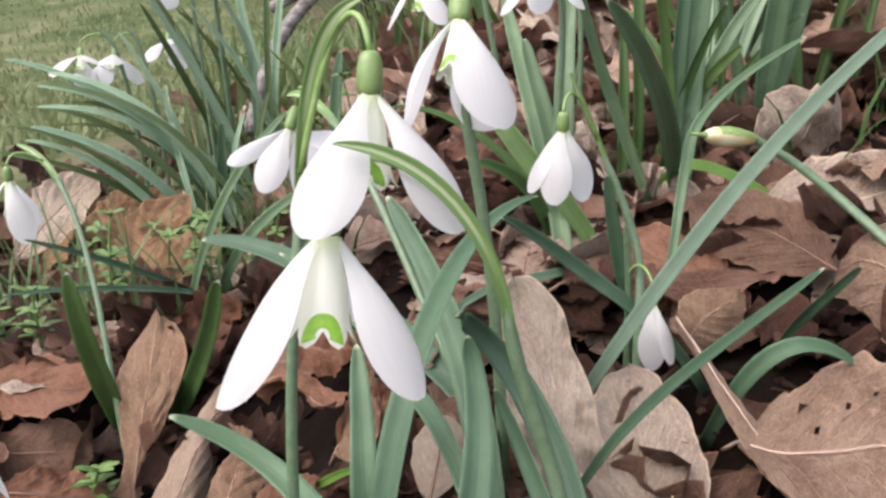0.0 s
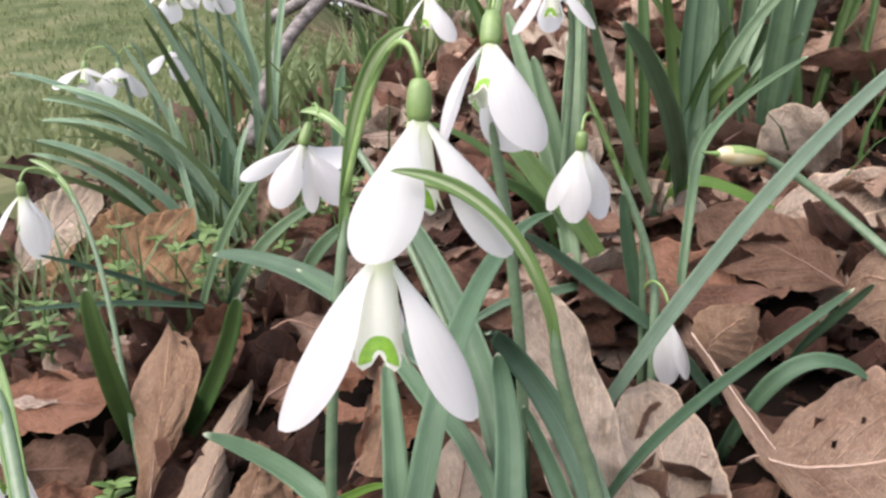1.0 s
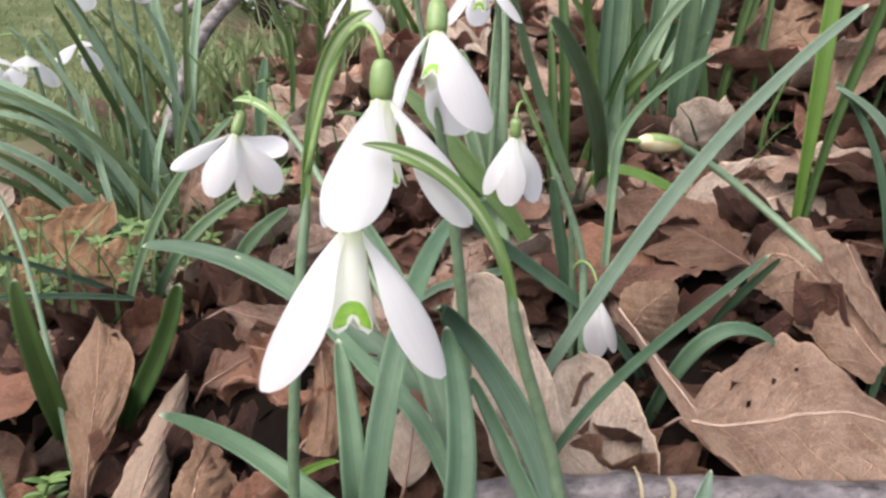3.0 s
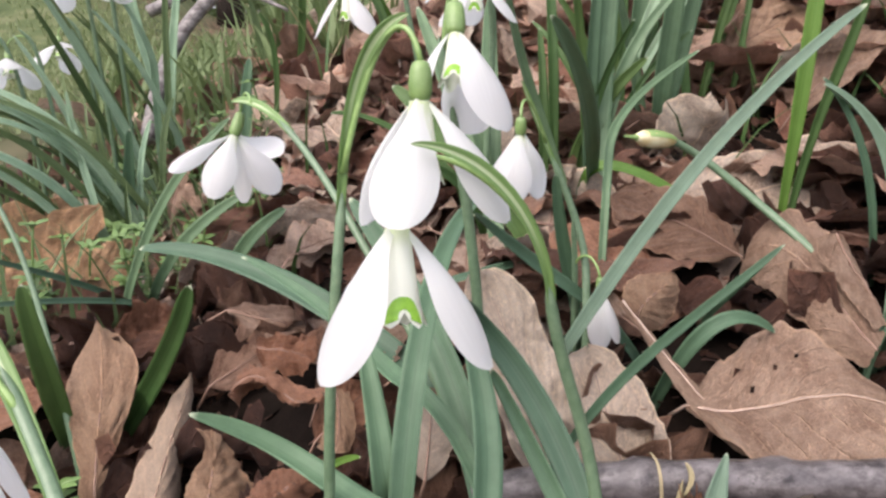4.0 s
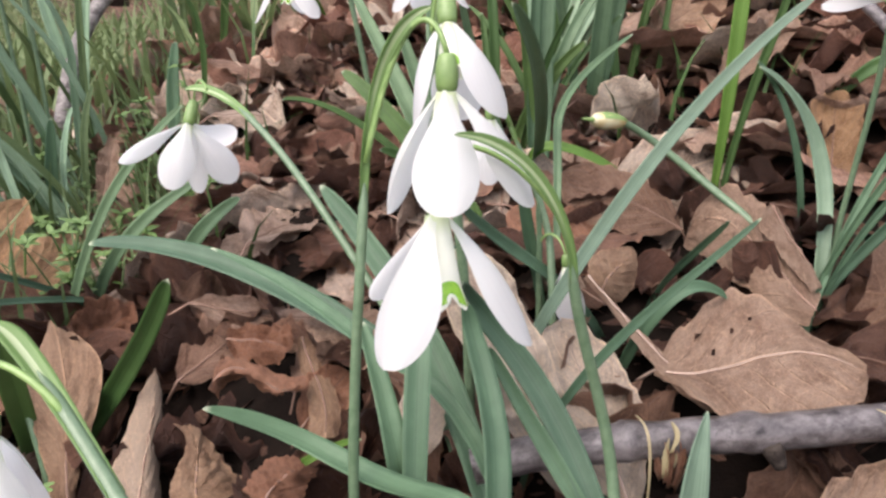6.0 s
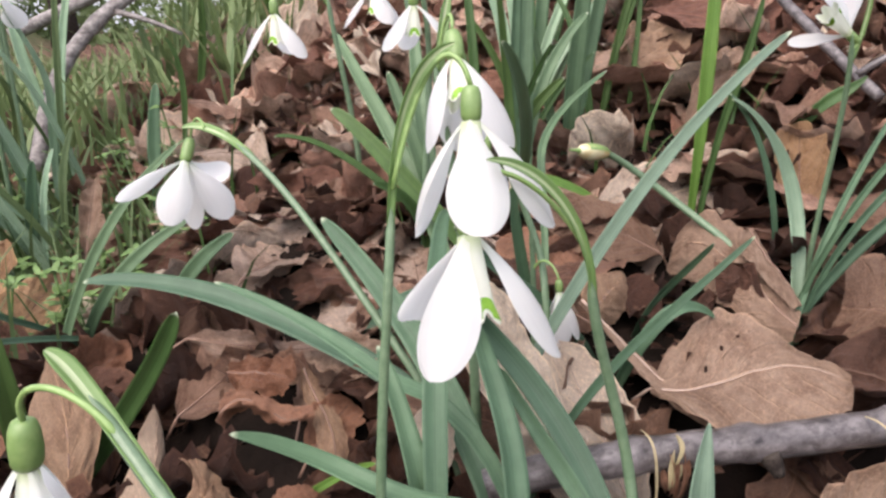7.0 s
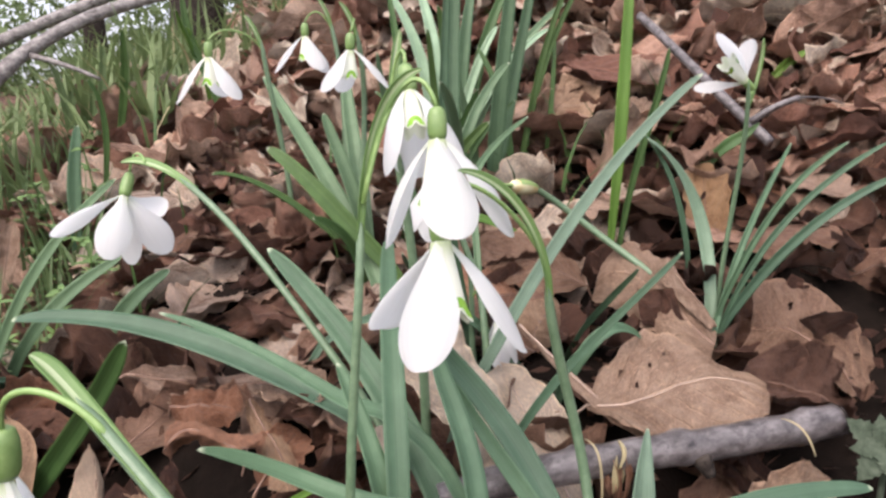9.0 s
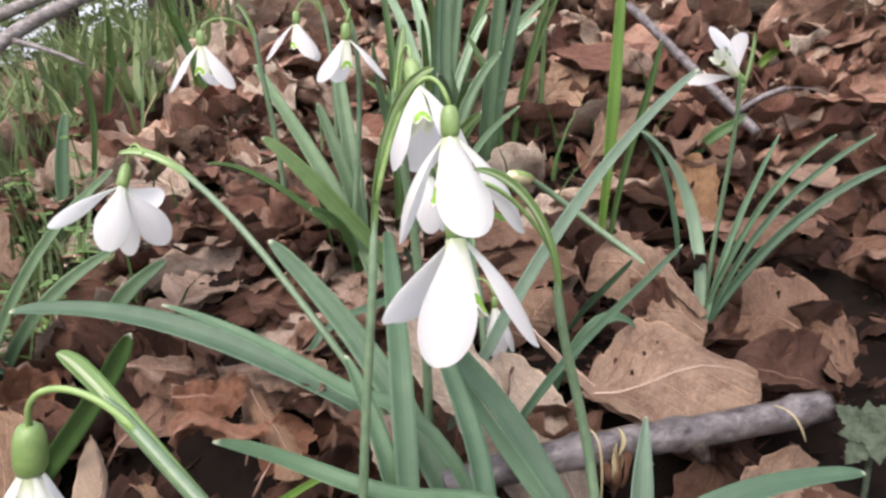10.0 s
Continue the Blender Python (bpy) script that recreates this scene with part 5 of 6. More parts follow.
dry_leaf("crumpled red-brown oak leaf curled up tight", (-0.0520, 0.2950, 0.0700), (-0.0300, 0.3080, 0.0800), (0.1, -0.7, 0.7), 0.026, DRY_RED, 72, roll=0.9, arch=0.7, crumple=0.3)
dry_leaf("dull umber oak leaf lying low beside the standing one", (-0.0930, 0.2400, 0.0620), (-0.0630, 0.2440, 0.0580), (0.1, -0.6, 0.8), 0.028, DRY_UMBER, 96, roll=0.6, arch=0.5, crumple=0.12)
dry_leaf("red-brown oak leaf curled at the foot of the standing one", (-0.0800, 0.2240, 0.0590), (-0.0520, 0.2300, 0.0520), (0.1, -0.6, 0.8), 0.024, DRY_RED, 97, roll=-0.8, arch=0.5, crumple=0.16)
dry_leaf("dark red-brown leaf with a lifted rim", (0.0040, 0.2580, 0.0880), (0.0225, 0.2440, 0.0880), (0.0, -0.6, 0.8), 0.024, DRY_RED, 74, roll=-1.2, arch=0.7, crumple=0.28)
dry_leaf("pale pinkish-brown leaf between the green blades", (0.0330, 0.2640, 0.0880), (0.0470, 0.2400, 0.0890), (-0.1, -0.5, 0.85), 0.030, DRY_TAN, 76, roll=0.5, arch=0.5, crumple=0.12)
dry_leaf("light brown oak leaf lying under the stick", (0.1230, 0.1420, 0.0640), (0.1720, 0.1490, 0.0730), (-0.3, -0.5, 0.8), 0.030, DRY_TAN, 78, roll=0.5, arch=0.4, crumple=0.12)
draped_leaf("tan oak leaf lying under the broad one, its straight margin showing", ((0.111, 0.226, 0.107), (0.117, 0.212, 0.097), (0.121, 0.196, 0.088), (0.127, 0.180, 0.083)), ((0.1125, 0.2265, 0.1072), (0.1195, 0.213, 0.0970), (0.126, 0.1975, 0.0880), (0.133, 0.180, 0.0815)), ((0.114, 0.227, 0.106), (0.1215, 0.2135, 0.0958), (0.129, 0.1985, 0.0865), (0.140, 0.179, 0.0800)), DRY_TAN, 83, RIB_PALE, crumple=0.0006, rag=0.02)
draped_leaf("torn light-brown oak leaf with a ragged top", ((-0.0171, 0.2123, 0.0605), (-0.0162, 0.2195, 0.0641), (-0.0117, 0.2258, 0.0704), (-0.0144, 0.2348, 0.0749)), ((-0.0072, 0.2069, 0.0632), (-0.0081, 0.2159, 0.0659), (-0.0072, 0.2231, 0.0695), (-0.0090, 0.2339, 0.0740)), ((0.0099, 0.2159, 0.0542), (0.0045, 0.2231, 0.0587), (-0.0009, 0.2285, 0.0650), (-0.0054, 0.2357, 0.0704)), DRY_WARM, 77, crumple=0.0016, rag=0.12)
draped_leaf("curled red-brown oak leaf bent over like a ribbon", ((-0.003, 0.236, 0.087), (0.005, 0.24, 0.091), (0.014, 0.234, 0.088), (0.024, 0.226, 0.089)), ((-0.002, 0.228, 0.088), (0.006, 0.23, 0.091), (0.013, 0.224, 0.088), (0.022, 0.219, 0.089)), ((0.001, 0.232, 0.081), (0.006, 0.236, 0.083), (0.012, 0.23, 0.081), (0.019, 0.224, 0.084)), DRY_RED, 90, crumple=0.0020, rag=0.15)
draped_leaf("narrow light-brown leaf hanging into the hollow", ((0.025, 0.25, 0.088), (0.025, 0.24, 0.083), (0.025, 0.224, 0.08), (0.022, 0.212, 0.077)), ((0.026, 0.249, 0.089), (0.027, 0.238, 0.084), (0.028, 0.221, 0.081), (0.026, 0.209, 0.077)), ((0.027, 0.25, 0.088), (0.03, 0.24, 0.083), (0.032, 0.224, 0.079), (0.03, 0.212, 0.076)), DRY_WARM, 91, crumple=0.0012, rag=0.15)
draped_leaf("dark brown cupped oak leaf low in the hollow", ((0.003, 0.196, 0.075), (0.007, 0.2, 0.079), (0.013, 0.205, 0.078), (0.019, 0.205, 0.077)), ((0.008, 0.186, 0.077), (0.012, 0.19, 0.08), (0.016, 0.194, 0.08), (0.02, 0.196, 0.079)), ((0.016, 0.188, 0.07), (0.019, 0.192, 0.074), (0.022, 0.196, 0.075), (0.023, 0.2, 0.075)), DRY_RED, 92, crumple=0.0014, rag=0.1)
dry_leaf("large smooth brown oak leaf lying under the twig", (0.2650, 0.2450, 0.1280), (0.3250, 0.3000, 0.1560), (-0.55, -0.5, 0.65), 0.055, DRY_RED, 84, roll=0.35, arch=0.4, crumple=0.07)
dry_leaf("broad pinkish-brown oak leaf tilted up behind the yellow blade", (0.2240, 0.3880, 0.1640), (0.2740, 0.3960, 0.1880), (-0.2, -0.75, 0.65), 0.046, DRY_WARM, 98, roll=0.5, arch=0.5, crumple=0.12)
dry_leaf("long light-brown oak leaf sloping up the bank", (0.2300, 0.3270, 0.1480), (0.2760, 0.3430, 0.1790), (-0.4, -0.7, 0.6), 0.030, DRY_TAN, 99, roll=0.8, arch=0.4, crumple=0.1)
dry_leaf("orange-brown oak leaf in front of the spreading fan", (-0.1120, 0.3560, 0.0620), (-0.0820, 0.4000, 0.1030), (-0.1, -0.8, 0.6), 0.042, DRY_ORANGE, 85, roll=0.5, arch=0.5, crumple=0.1)
dry_leaf("tilted orange-brown oak leaf under the green fan", (-0.0850, 0.3350, 0.0640), (-0.0560, 0.3650, 0.0960), (0.2, -0.8, 0.6), 0.036, DRY_ORANGE, 86, roll=-0.5, arch=0.5, crumple=0.12)
for foot, tip, seed in (((-0.150, 0.430, 0.056), (-0.125, 0.450, 0.094), 93), ((-0.185, 0.425, 0.050), (-0.160, 0.440, 0.088), 94), ((-0.122, 0.400, 0.058), (-0.100, 0.425, 0.100), 95)):
    dry_leaf("orange-brown oak leaf leaning behind the green fan", foot, tip, (-0.1, -0.8, 0.6), 0.044, DRY_ORANGE, seed, roll=0.5, arch=0.4, crumple=0.1)
dry_leaf("pale beige oak leaf at the edge of the grass", (-0.1650, 0.3900, 0.0780), (-0.1350, 0.4200, 0.1110), (0.1, -0.8, 0.6), 0.040, DRY_PALE, 87, roll=0.4, arch=0.4, crumple=0.09)
dry_leaf("light brown oak leaf caught in the grass", (-0.0500, 0.4150, 0.0900), (-0.0440, 0.4400, 0.1200), (0.1, -0.8, 0.6), 0.014, DRY_TAN, 88, roll=0.7, arch=0.4, crumple=0.12)
KINDS = []
for k in range(16):
    rng = random.Random(100 + k)
    sheet, rib = oak_leaf(rng.uniform(0.056, 0.085), rng.uniform(0.036, 0.054), 200 + k, 40, 19, rng.choice((-1, 1)) * rng.uniform(0.2, 1.5), rng.uniform(-0.3, 1.1), rng.uniform(0.06, 0.15))
    KINDS.append((mesh_of("dead_oak_leaf", *sheet[:2], DRY, sheet[2]), mesh_of("midrib", *rib[:2], RIB, rib[2])))
CURLED = []
for k in range(8):
    rng = random.Random(140 + k)
    sheet, rib = oak_leaf(rng.uniform(0.042, 0.060), rng.uniform(0.030, 0.042), 240 + k, 38, 17, rng.choice((-1, 1)) * rng.uniform(1.0, 2.1), rng.uniform(0.2, 1.4), rng.uniform(0.12, 0.22), deep=0.07)
    CURLED.append((mesh_of("dead_oak_leaf", *sheet[:2], DRY_CURLED_SHADE, sheet[2]), mesh_of("midrib", *rib[:2], RIB, rib[2])))

HOLLOW = [((-0.010, 0.262), 0.016), ((0.222, 0.160), 0.014), ((-0.030, 0.222), 0.020), ((-0.048, 0.236), 0.016), ((0.188, 0.140), 0.022), ((0.196, 0.166), 0.012), ((0.1150, 0.2140), 0.014), ((0.1220, 0.2050), 0.010), ((0.1370, 0.2330), 0.010), ((0.0130, 0.2350), 0.015), ((0.030, 0.2250), 0.010), ((0.000, 0.2200), 0.013)]
KEEP = HOLLOW + [((0.1085, 0.2360), 0.012), ((-0.045, 0.200), 0.03), ((-0.040, 0.245), 0.03), ((-0.018, 0.235), 0.016), ((0.137, 0.180), 0.030), ((0.092, 0.190), 0.030), ((0.130, 0.158), 0.012), ((0.162, 0.205), 0.022), ((0.178, 0.228), 0.026), ((0.212, 0.172), 0.026), ((0.108, 0.178), 0.022), ((0.222, 0.190), 0.026), ((0.235, 0.165), 0.025)]
rng = random.Random(7)
count = 0
labels = ("curled brown dead oak leaf on the ground", "crumpled dark-brown dead oak leaf", "dry light-brown lobed oak leaf", "rolled-up brown dead oak leaf")
while count < 290:
    x, y = rng.uniform(-0.17, 0.30), rng.uniform(0.13, 0.50)
    if count >= 250:
        x, y = rng.uniform(-0.17, -0.05), rng.uniform(0.19, 0.42)
    if any((x - a) ** 2 + (y - b) ** 2 < (r + (0.018 if r < 0.016 else 0.006)) ** 2 for (a, b), r in KEEP):
        continue
    if x < 0 and y > 0.36 and rng.random() < 0.3:
        continue
    me, rib = KINDS[rng.randrange(len(KINDS))]
    # The shade-darkened curled leaves are picked more often close by.
    curled_dark = rng.random() < (0.45 if y < 0.25 else 0.25)
    if curled_dark:
        me, rib = CURLED[rng.randrange(8)]
    ob = new("dead_oak_leaf", me)
    h = rng.random() ** 1.4 * 0.015
    s = rng.uniform(0.7, 1.05) if y < 0.27 else rng.uniform(0.7, 1.1)
    ob.matrix_world = Matrix.LocRotScale((x, y, lift(x, y) + 0.004 + h), Euler((rng.gauss(0.15, 0.5), rng.gauss(0, 0.4), rng.uniform(0, 6.28))), (s, s, s)) @ Matrix.Translation((-0.035, 0, 0))
    over = max((ob.matrix_world @ Vector(c)).z for c in ob.bound_box) - lift(x, y) - (0.013 if math.hypot(x + 0.028, y - 0.215) < 0.06 else 0.019 if x < 0.06 and y < 0.36 else 0.028)
    if over > 0:
        ob.matrix_world = Matrix.Translation((0, 0, -over)) @ ob.matrix_world
    r = new("midrib", rib)
    r.parent = ob
    r.matrix_parent_inverse = Matrix.Identity(4)
    tagged(ob, labels[1] if curled_dark else labels[count % 2 * 2], "leaf", "dead oak leaves")
    count += 1


def scatter_leaves(total, seed, place, size=(0.6, 1.0), nu=11, nv=7, rough=(0.06, 0.16), curl=1.5):
    """Leaf litter too far off or too thick to count, as one mesh."""
    rng = random.Random(seed)
    sheets = []
    for k in range(8):
        (V, F, U), _ = oak_leaf(0.055, 0.037, 400 + k, nu, nv, rng.choice((-1, 1)) * rng.uniform(0.2, curl), rng.uniform(-0.3, 0.73 * curl), rng.uniform(*rough))
        sheets.append((np.array(V) - (0.0275, 0, 0), F, np.array(U)))
    geos = []
    while len(geos) < total:
        p = place(rng)
        if p is None:
            continue
        x, y, h = p
        V, F, U = sheets[rng.randrange(8)]
        s = rng.uniform(*size)
        M = np.array(Euler((rng.gauss(0.15, 0.4), rng.gauss(0, 0.35), rng.uniform(0, 6.28))).to_matrix()) * s
        geos.append((V @ M.T + (x, y, lift(x, y) + h), F, U))
    return merge(geos)


def near_bed(rng):
    x, y = rng.uniform(-0.25, 0.42), rng.uniform(0.06, 0.6)
    if any((x - a) ** 2 + (y - b) ** 2 < r * r for (a, b), r in HOLLOW):
        return None
    return x, y, rng.random() * 0.011 - 0.003


def upper_bed(rng):
    x, y = rng.uniform(-0.16, 0.32), rng.uniform(0.33, 0.52)
    if any((x - a) ** 2 + (y - b) ** 2 < (1.3 * r) ** 2 for (a, b), r in KEEP) or rng.random() > 0.35 + y:
        return None
    return x, y, rng.random() ** 1.3 * 0.012


def bank_bed(rng):
    x, y = rng.uniform(-0.12, 0.75), rng.uniform(0.0, 0.95)
    if (x < 0.30 and y < 0.48) or (x < -0.03 - 0.06 * y and rng.random() < 0.6):
        return None
    if x < 0.09 and y > 0.50 and rng.random() < 0.65:
        return None
    under_twig = 0.20 < x < 0.36 and 0.2 < y < 0.42
    return x, y, rng.random() ** 1.3 * (0.004 if under_twig else 0.024)


def top_bed(rng):
    x, y = rng.uniform(0.12, 0.62), rng.uniform(0.27, 0.80)
    if x < 0.2 and y < 0.36 or any(math.hypot(x - a, y - b) < 0.035 for a, b in ((0.272, 0.290), (0.364, 0.338), (0.288, 0.300))):
        return None
    return x, y, 0.010 + rng.random() * 0.012


def far_bed(rng):
    x, y = rng.uniform(-1.0, 3.2), rng.uniform(-1.0, 3.4)
    if -0.12 < x < 0.75 and 0.0 < y < 0.95:
        return None
    if rng.random() > 2.0 / (0.8 + x * x + y * y) or (y < 0 and x * x + y * y > 0.8 + 0.5 * noise.noise((3 * x, 3 * y, 8))) or (x < 0 and x * x + y * y > 0.5 + 0.5 * noise.noise((3 * x, 3 * y, 4))) or (x < 0.02 - 0.1 * y and y > 0.4 and rng.random() < 0.9):
        return None
    return x, y, rng.random() ** 1.5 * 0.03


tagged(put("leaf_litter_bed", scatter_leaves(900, 11, near_bed, (0.5, 0.95), 18, 9, (0.16, 0.32)), DRY_GAP_SHADE), "thick bed of broken brown leaf litter", "leaf litter", kind="stuff")
tagged(put("loose_leaf_litter", scatter_leaves(170, 15, upper_bed, (0.8, 1.35), 30, 11, (0.08, 0.2)), DRY_MANY), "loose curled oak leaves on top of the litter", "leaf litter", kind="stuff")
tagged(put("deep_leaf_litter", scatter_leaves(2000, 13, bank_bed, (0.85, 1.45), 20, 9, (0.09, 0.22)), DRY_MANY), "deep jumble of curled oak leaves on the bank", "leaf litter", kind="stuff")
tagged(put("broad_leaf_litter", scatter_leaves(120, 17, top_bed, (1.25, 1.9), 26, 13, (0.05, 0.10), 0.7), DRY_MANY), "broad oak leaves lying flat on top of the litter", "leaf litter", kind="stuff")
tagged(put("woodland_leaf_litter", scatter_leaves(3300, 12, far_bed, (1.1, 1.8), 14, 7), DRY_MANY), "brown oak leaf litter covering the bank", "leaf litter", kind="stuff")


def crumbs(total, seed):
    """Torn scraps of leaf, stalk ends and bark between the leaves."""
    rng = random.Random(seed)
    V, F, U = [], [], []
    while len(V) < 5 * total:
        x, y = rng.uniform(-0.25, 0.5), rng.uniform(0.05, 0.65)
        c = np.array((x, y, lift(x, y) + rng.random() ** 2 * 0.012))
        s = rng.uniform(0.0012, 0.0045)
        p = unit([rng.gauss(0, 1), rng.gauss(0, 1), rng.gauss(0, 0.4)])
        q = unit(np.cross(p, [rng.gauss(0, 0.4), rng.gauss(0, 0.4), 1]))
        k = len(V)
        w = rng.uniform(0.25, 0.8)
        for a, e in ((-1, 0.1), (-0.2, w), (1, 0.2), (0.3, -w), (-0.6, -0.7 * w)):
            V.append(c + p * (s * a) + q * (s * e) + np.array((0, 0, rng.uniform(0, 0.3) * s)))
            U.append((0.5 + 0.3 * e, 0.5 + 0.3 * a))
        F.append(tuple(range(k, k + 5)))
    return V, F, U


tagged(put("leaf_crumbs", crumbs(6000, 14), DRY_GAP_SHADE), "torn scraps of dead leaf between the leaves", "leaf litter", kind="stuff")

# ---- sticks ----


def stick(name, label, P, r0, r1, mat, n=40, knots=(), seed=1, twigs=()):
    C = bez(P, n)
    rng = random.Random(seed)
    R = []
    for k in range(n):
        s = k / (n - 1)
        r = r0 + (r1 - r0) * s
        r *= 1 + 0.03 * noise.noise((k * 0.35, seed, 0)) + sum(0.16 * math.exp(-((s - q) / 0.02) ** 2) for q in knots)
        R.append(r)
        C[k] += np.array([noise.noise((k * 0.25, seed, a)) for a in (1.5, 4.5, 7.5)]) * r0 * 0.09
    ob = put(name, tube(C, R, 14), mat)
    for a, b, q0, q1 in twigs:
        t = put("side_twig", tube(bez((a, (np.array(a) + np.array(b)) / 2 + (0, 0, 0.003), b), 9), np.linspace(q0, q1, 9), 7), mat, ob)
    return tagged(ob, label, "stick")


stick("fallen_stick", "smooth grey fallen stick lying on the leaves", ((0.0590, 0.1790, 0.0815), (0.090, 0.1690, 0.0925), (0.125, 0.1600, 0.0875), (0.1765, 0.1520, 0.0905)), 0.0044, 0.0047, BARK, 60, (0.36, 0.62, 0.93), 3)
stick("bent_branch", "bent grey branch standing out of the grass", ((-0.084, 0.540, 0.110), (-0.0760, 0.5800, 0.1820), (-0.0330, 0.6050, 0.2240), (0.0650, 0.6200, 0.2520)), 0.0050, 0.0042, BARK_MID, 40, (0.5,), 5, [((-0.03, 0.592, 0.205), (0.01, 0.58, 0.19), 0.0022, 0.0012)])
stick("leaning_branch", "thin grey branch leaning over the grass", ((-0.13, 0.822, 0.190), (-0.060, 0.823, 0.222), (0.032, 0.821, 0.266), (0.15, 0.815, 0.320)), 0.0060, 0.0050, BARK_MID, 30, (), 6)
stick("fallen_twig", "thin forked grey twig on the leaf litter", sub(((0.2935, 0.2616, 0.1480), (0.2862, 0.3021, 0.1776), (0.2922, 0.3413, 0.2038), (0.2979, 0.3838, 0.2273)), 0.13, 1), 0.0025, 0.0027, BARK, 36, (0.05, 0.3), 9,
      [((0.2880, 0.2880, 0.1690), (0.3060, 0.2750, 0.1810), 0.0019, 0.0016), ((0.3060, 0.2750, 0.1810), (0.3300, 0.2680, 0.1780), 0.0006, 0.0003)])

body = bpy.data.objects["fallen_stick"]
put("side_stub", tube(bez(((0.1275, 0.1575, 0.0875), (0.1280, 0.1550, 0.0850), (0.1283, 0.1540, 0.0830)), 7), np.linspace(0.0030, 0.0014, 7), 9), BARK_DARK, body, "short broken side stub")
put("broken_end", tube(bez(((0.1760, 0.1521, 0.0905), (0.1772, 0.1519, 0.0906), (0.1782, 0.1517, 0.0905)), 6), (0.0050, 0.0047, 0.0040, 0.0031, 0.0019, 0.0006), 12), BARK_DARK, body, "dark weathered broken end")

# dry straw wound over the stick
for x, dx, w, drop in ((0.0968, 0.0004, 0.0008, 0.016), (0.1560, -0.0018, 0.0009, 0.003)):
    yc, zc = 0.1662 - 0.27 * (x - 0.0985), 0.0892 + 0.01 * max(0.0, x - 0.13)
    P = ((x - dx, yc - 0.0062, zc - drop), (x, yc - 0.0060, zc + 0.0008), (x + 0.5 * dx, yc - 0.0042, zc + 0.0072), (x + dx, yc + 0.0034, zc + 0.0052))
    tagged(put("dry_straw", blade(bez(P, 14), w, thick=0.0002, channel=0.1), STRAW), "dry straw-coloured grass stem bent over the stick", "straw", "straws")
shred = random.Random(66)
for k in range(11):
    a = np.array((0.1000 + 0.0042 * shred.random(), 0.1590 + 0.004 * shred.random(), 0.0790 + 0.012 * shred.random()))
    c = a + (shred.uniform(-0.003, 0.005), shred.uniform(-0.001, 0.003), shred.uniform(0.005, 0.012))
    b = 0.5 * (a + c) + (shred.uniform(-0.002, 0.002), shred.uniform(-0.003, 0.0), shred.uniform(-0.001, 0.002))
    geo = blade(bez((a, b, c), 12), shred.uniform(0.0010, 0.0026), face=(shred.uniform(-1, 1), -1, shred.uniform(-0.5, 0.8)), thick=0.00015, channel=0.8, twist=shred.uniform(-220, 220), blunt=0.5, m=5)
    tagged(put("leaf_scrap", geo, DRY_RED if k % 5 else STRAW), "shrivelled red-brown leaf scrap caught on the stick", "leaf", "leaf scraps")

# ---- green ground plants ----


def weed(x, y, h, seed, whorls=4):
    """A cleavers-like seedling: a thin stem with whorls of small pointed leaves."""
    rng = random.Random(seed)
    z = lift(x, y)
    e = new("weed")
    e.location = (x, y, z)
    tagged(e, "small bright green weed with whorled leaves", "weed", "weeds")
    top = np.array((x + rng.uniform(-0.01, 0.01), y + rng.uniform(-0.006, 0.006), z + h))
    C = bez(((x, y, z - 0.003), (x, y, z + 0.5 * h), top), 10)
    put("stem", tube(C, 0.0005, 6), WEED, e)
    for w in range(whorls):
        s = 0.45 + 0.55 * w / max(1, whorls - 1)
        c = C[min(9, int(s * 9))]
        for k in range(6):
            a = k * 1.047 + w * 0.5 + rng.uniform(-0.2, 0.2)
            L = rng.uniform(0.006, 0.010) * (1.1 - 0.35 * s)
            d = np.array((math.cos(a), math.sin(a), rng.uniform(0.0, 0.7)))
            put("leaf", blade(bez((c, c + d * L * 0.6, c + d * L + (0, 0, -0.001)), 7), 0.0026, face=(0, -0.2, 1), thick=0.0002, channel=0.3, blunt=0.5, m=5), WEED, e)


for k, (x, y, h) in enumerate(((-0.0962, 0.285, 0.030), (-0.050, 0.325, 0.040), (-0.088, 0.3557, 0.022), (-0.112, 0.290, 0.024), (-0.062, 0.345, 0.02), (-0.100, 0.335, 0.03), (-0.080, 0.390, 0.03), (-0.045, 0.420, 0.03), (-0.02, 0.44, 0.035), (-0.06, 0.46, 0.04), (-0.13, 0.40, 0.04), (-0.0585, 0.232, 0.022), (-0.035, 0.35, 0.02), (-0.01, 0.40, 0.025), (-0.07, 0.42, 0.035), (-0.10, 0.45, 0.04))):
    weed(x, y, h, 300 + k)
more = random.Random(77)
for k in range(38):
    weed(more.uniform(-0.10, 0.0), more.uniform(0.31, 0.52), more.uniform(0.02, 0.05), 340 + k, more.choice((3, 4, 5)))


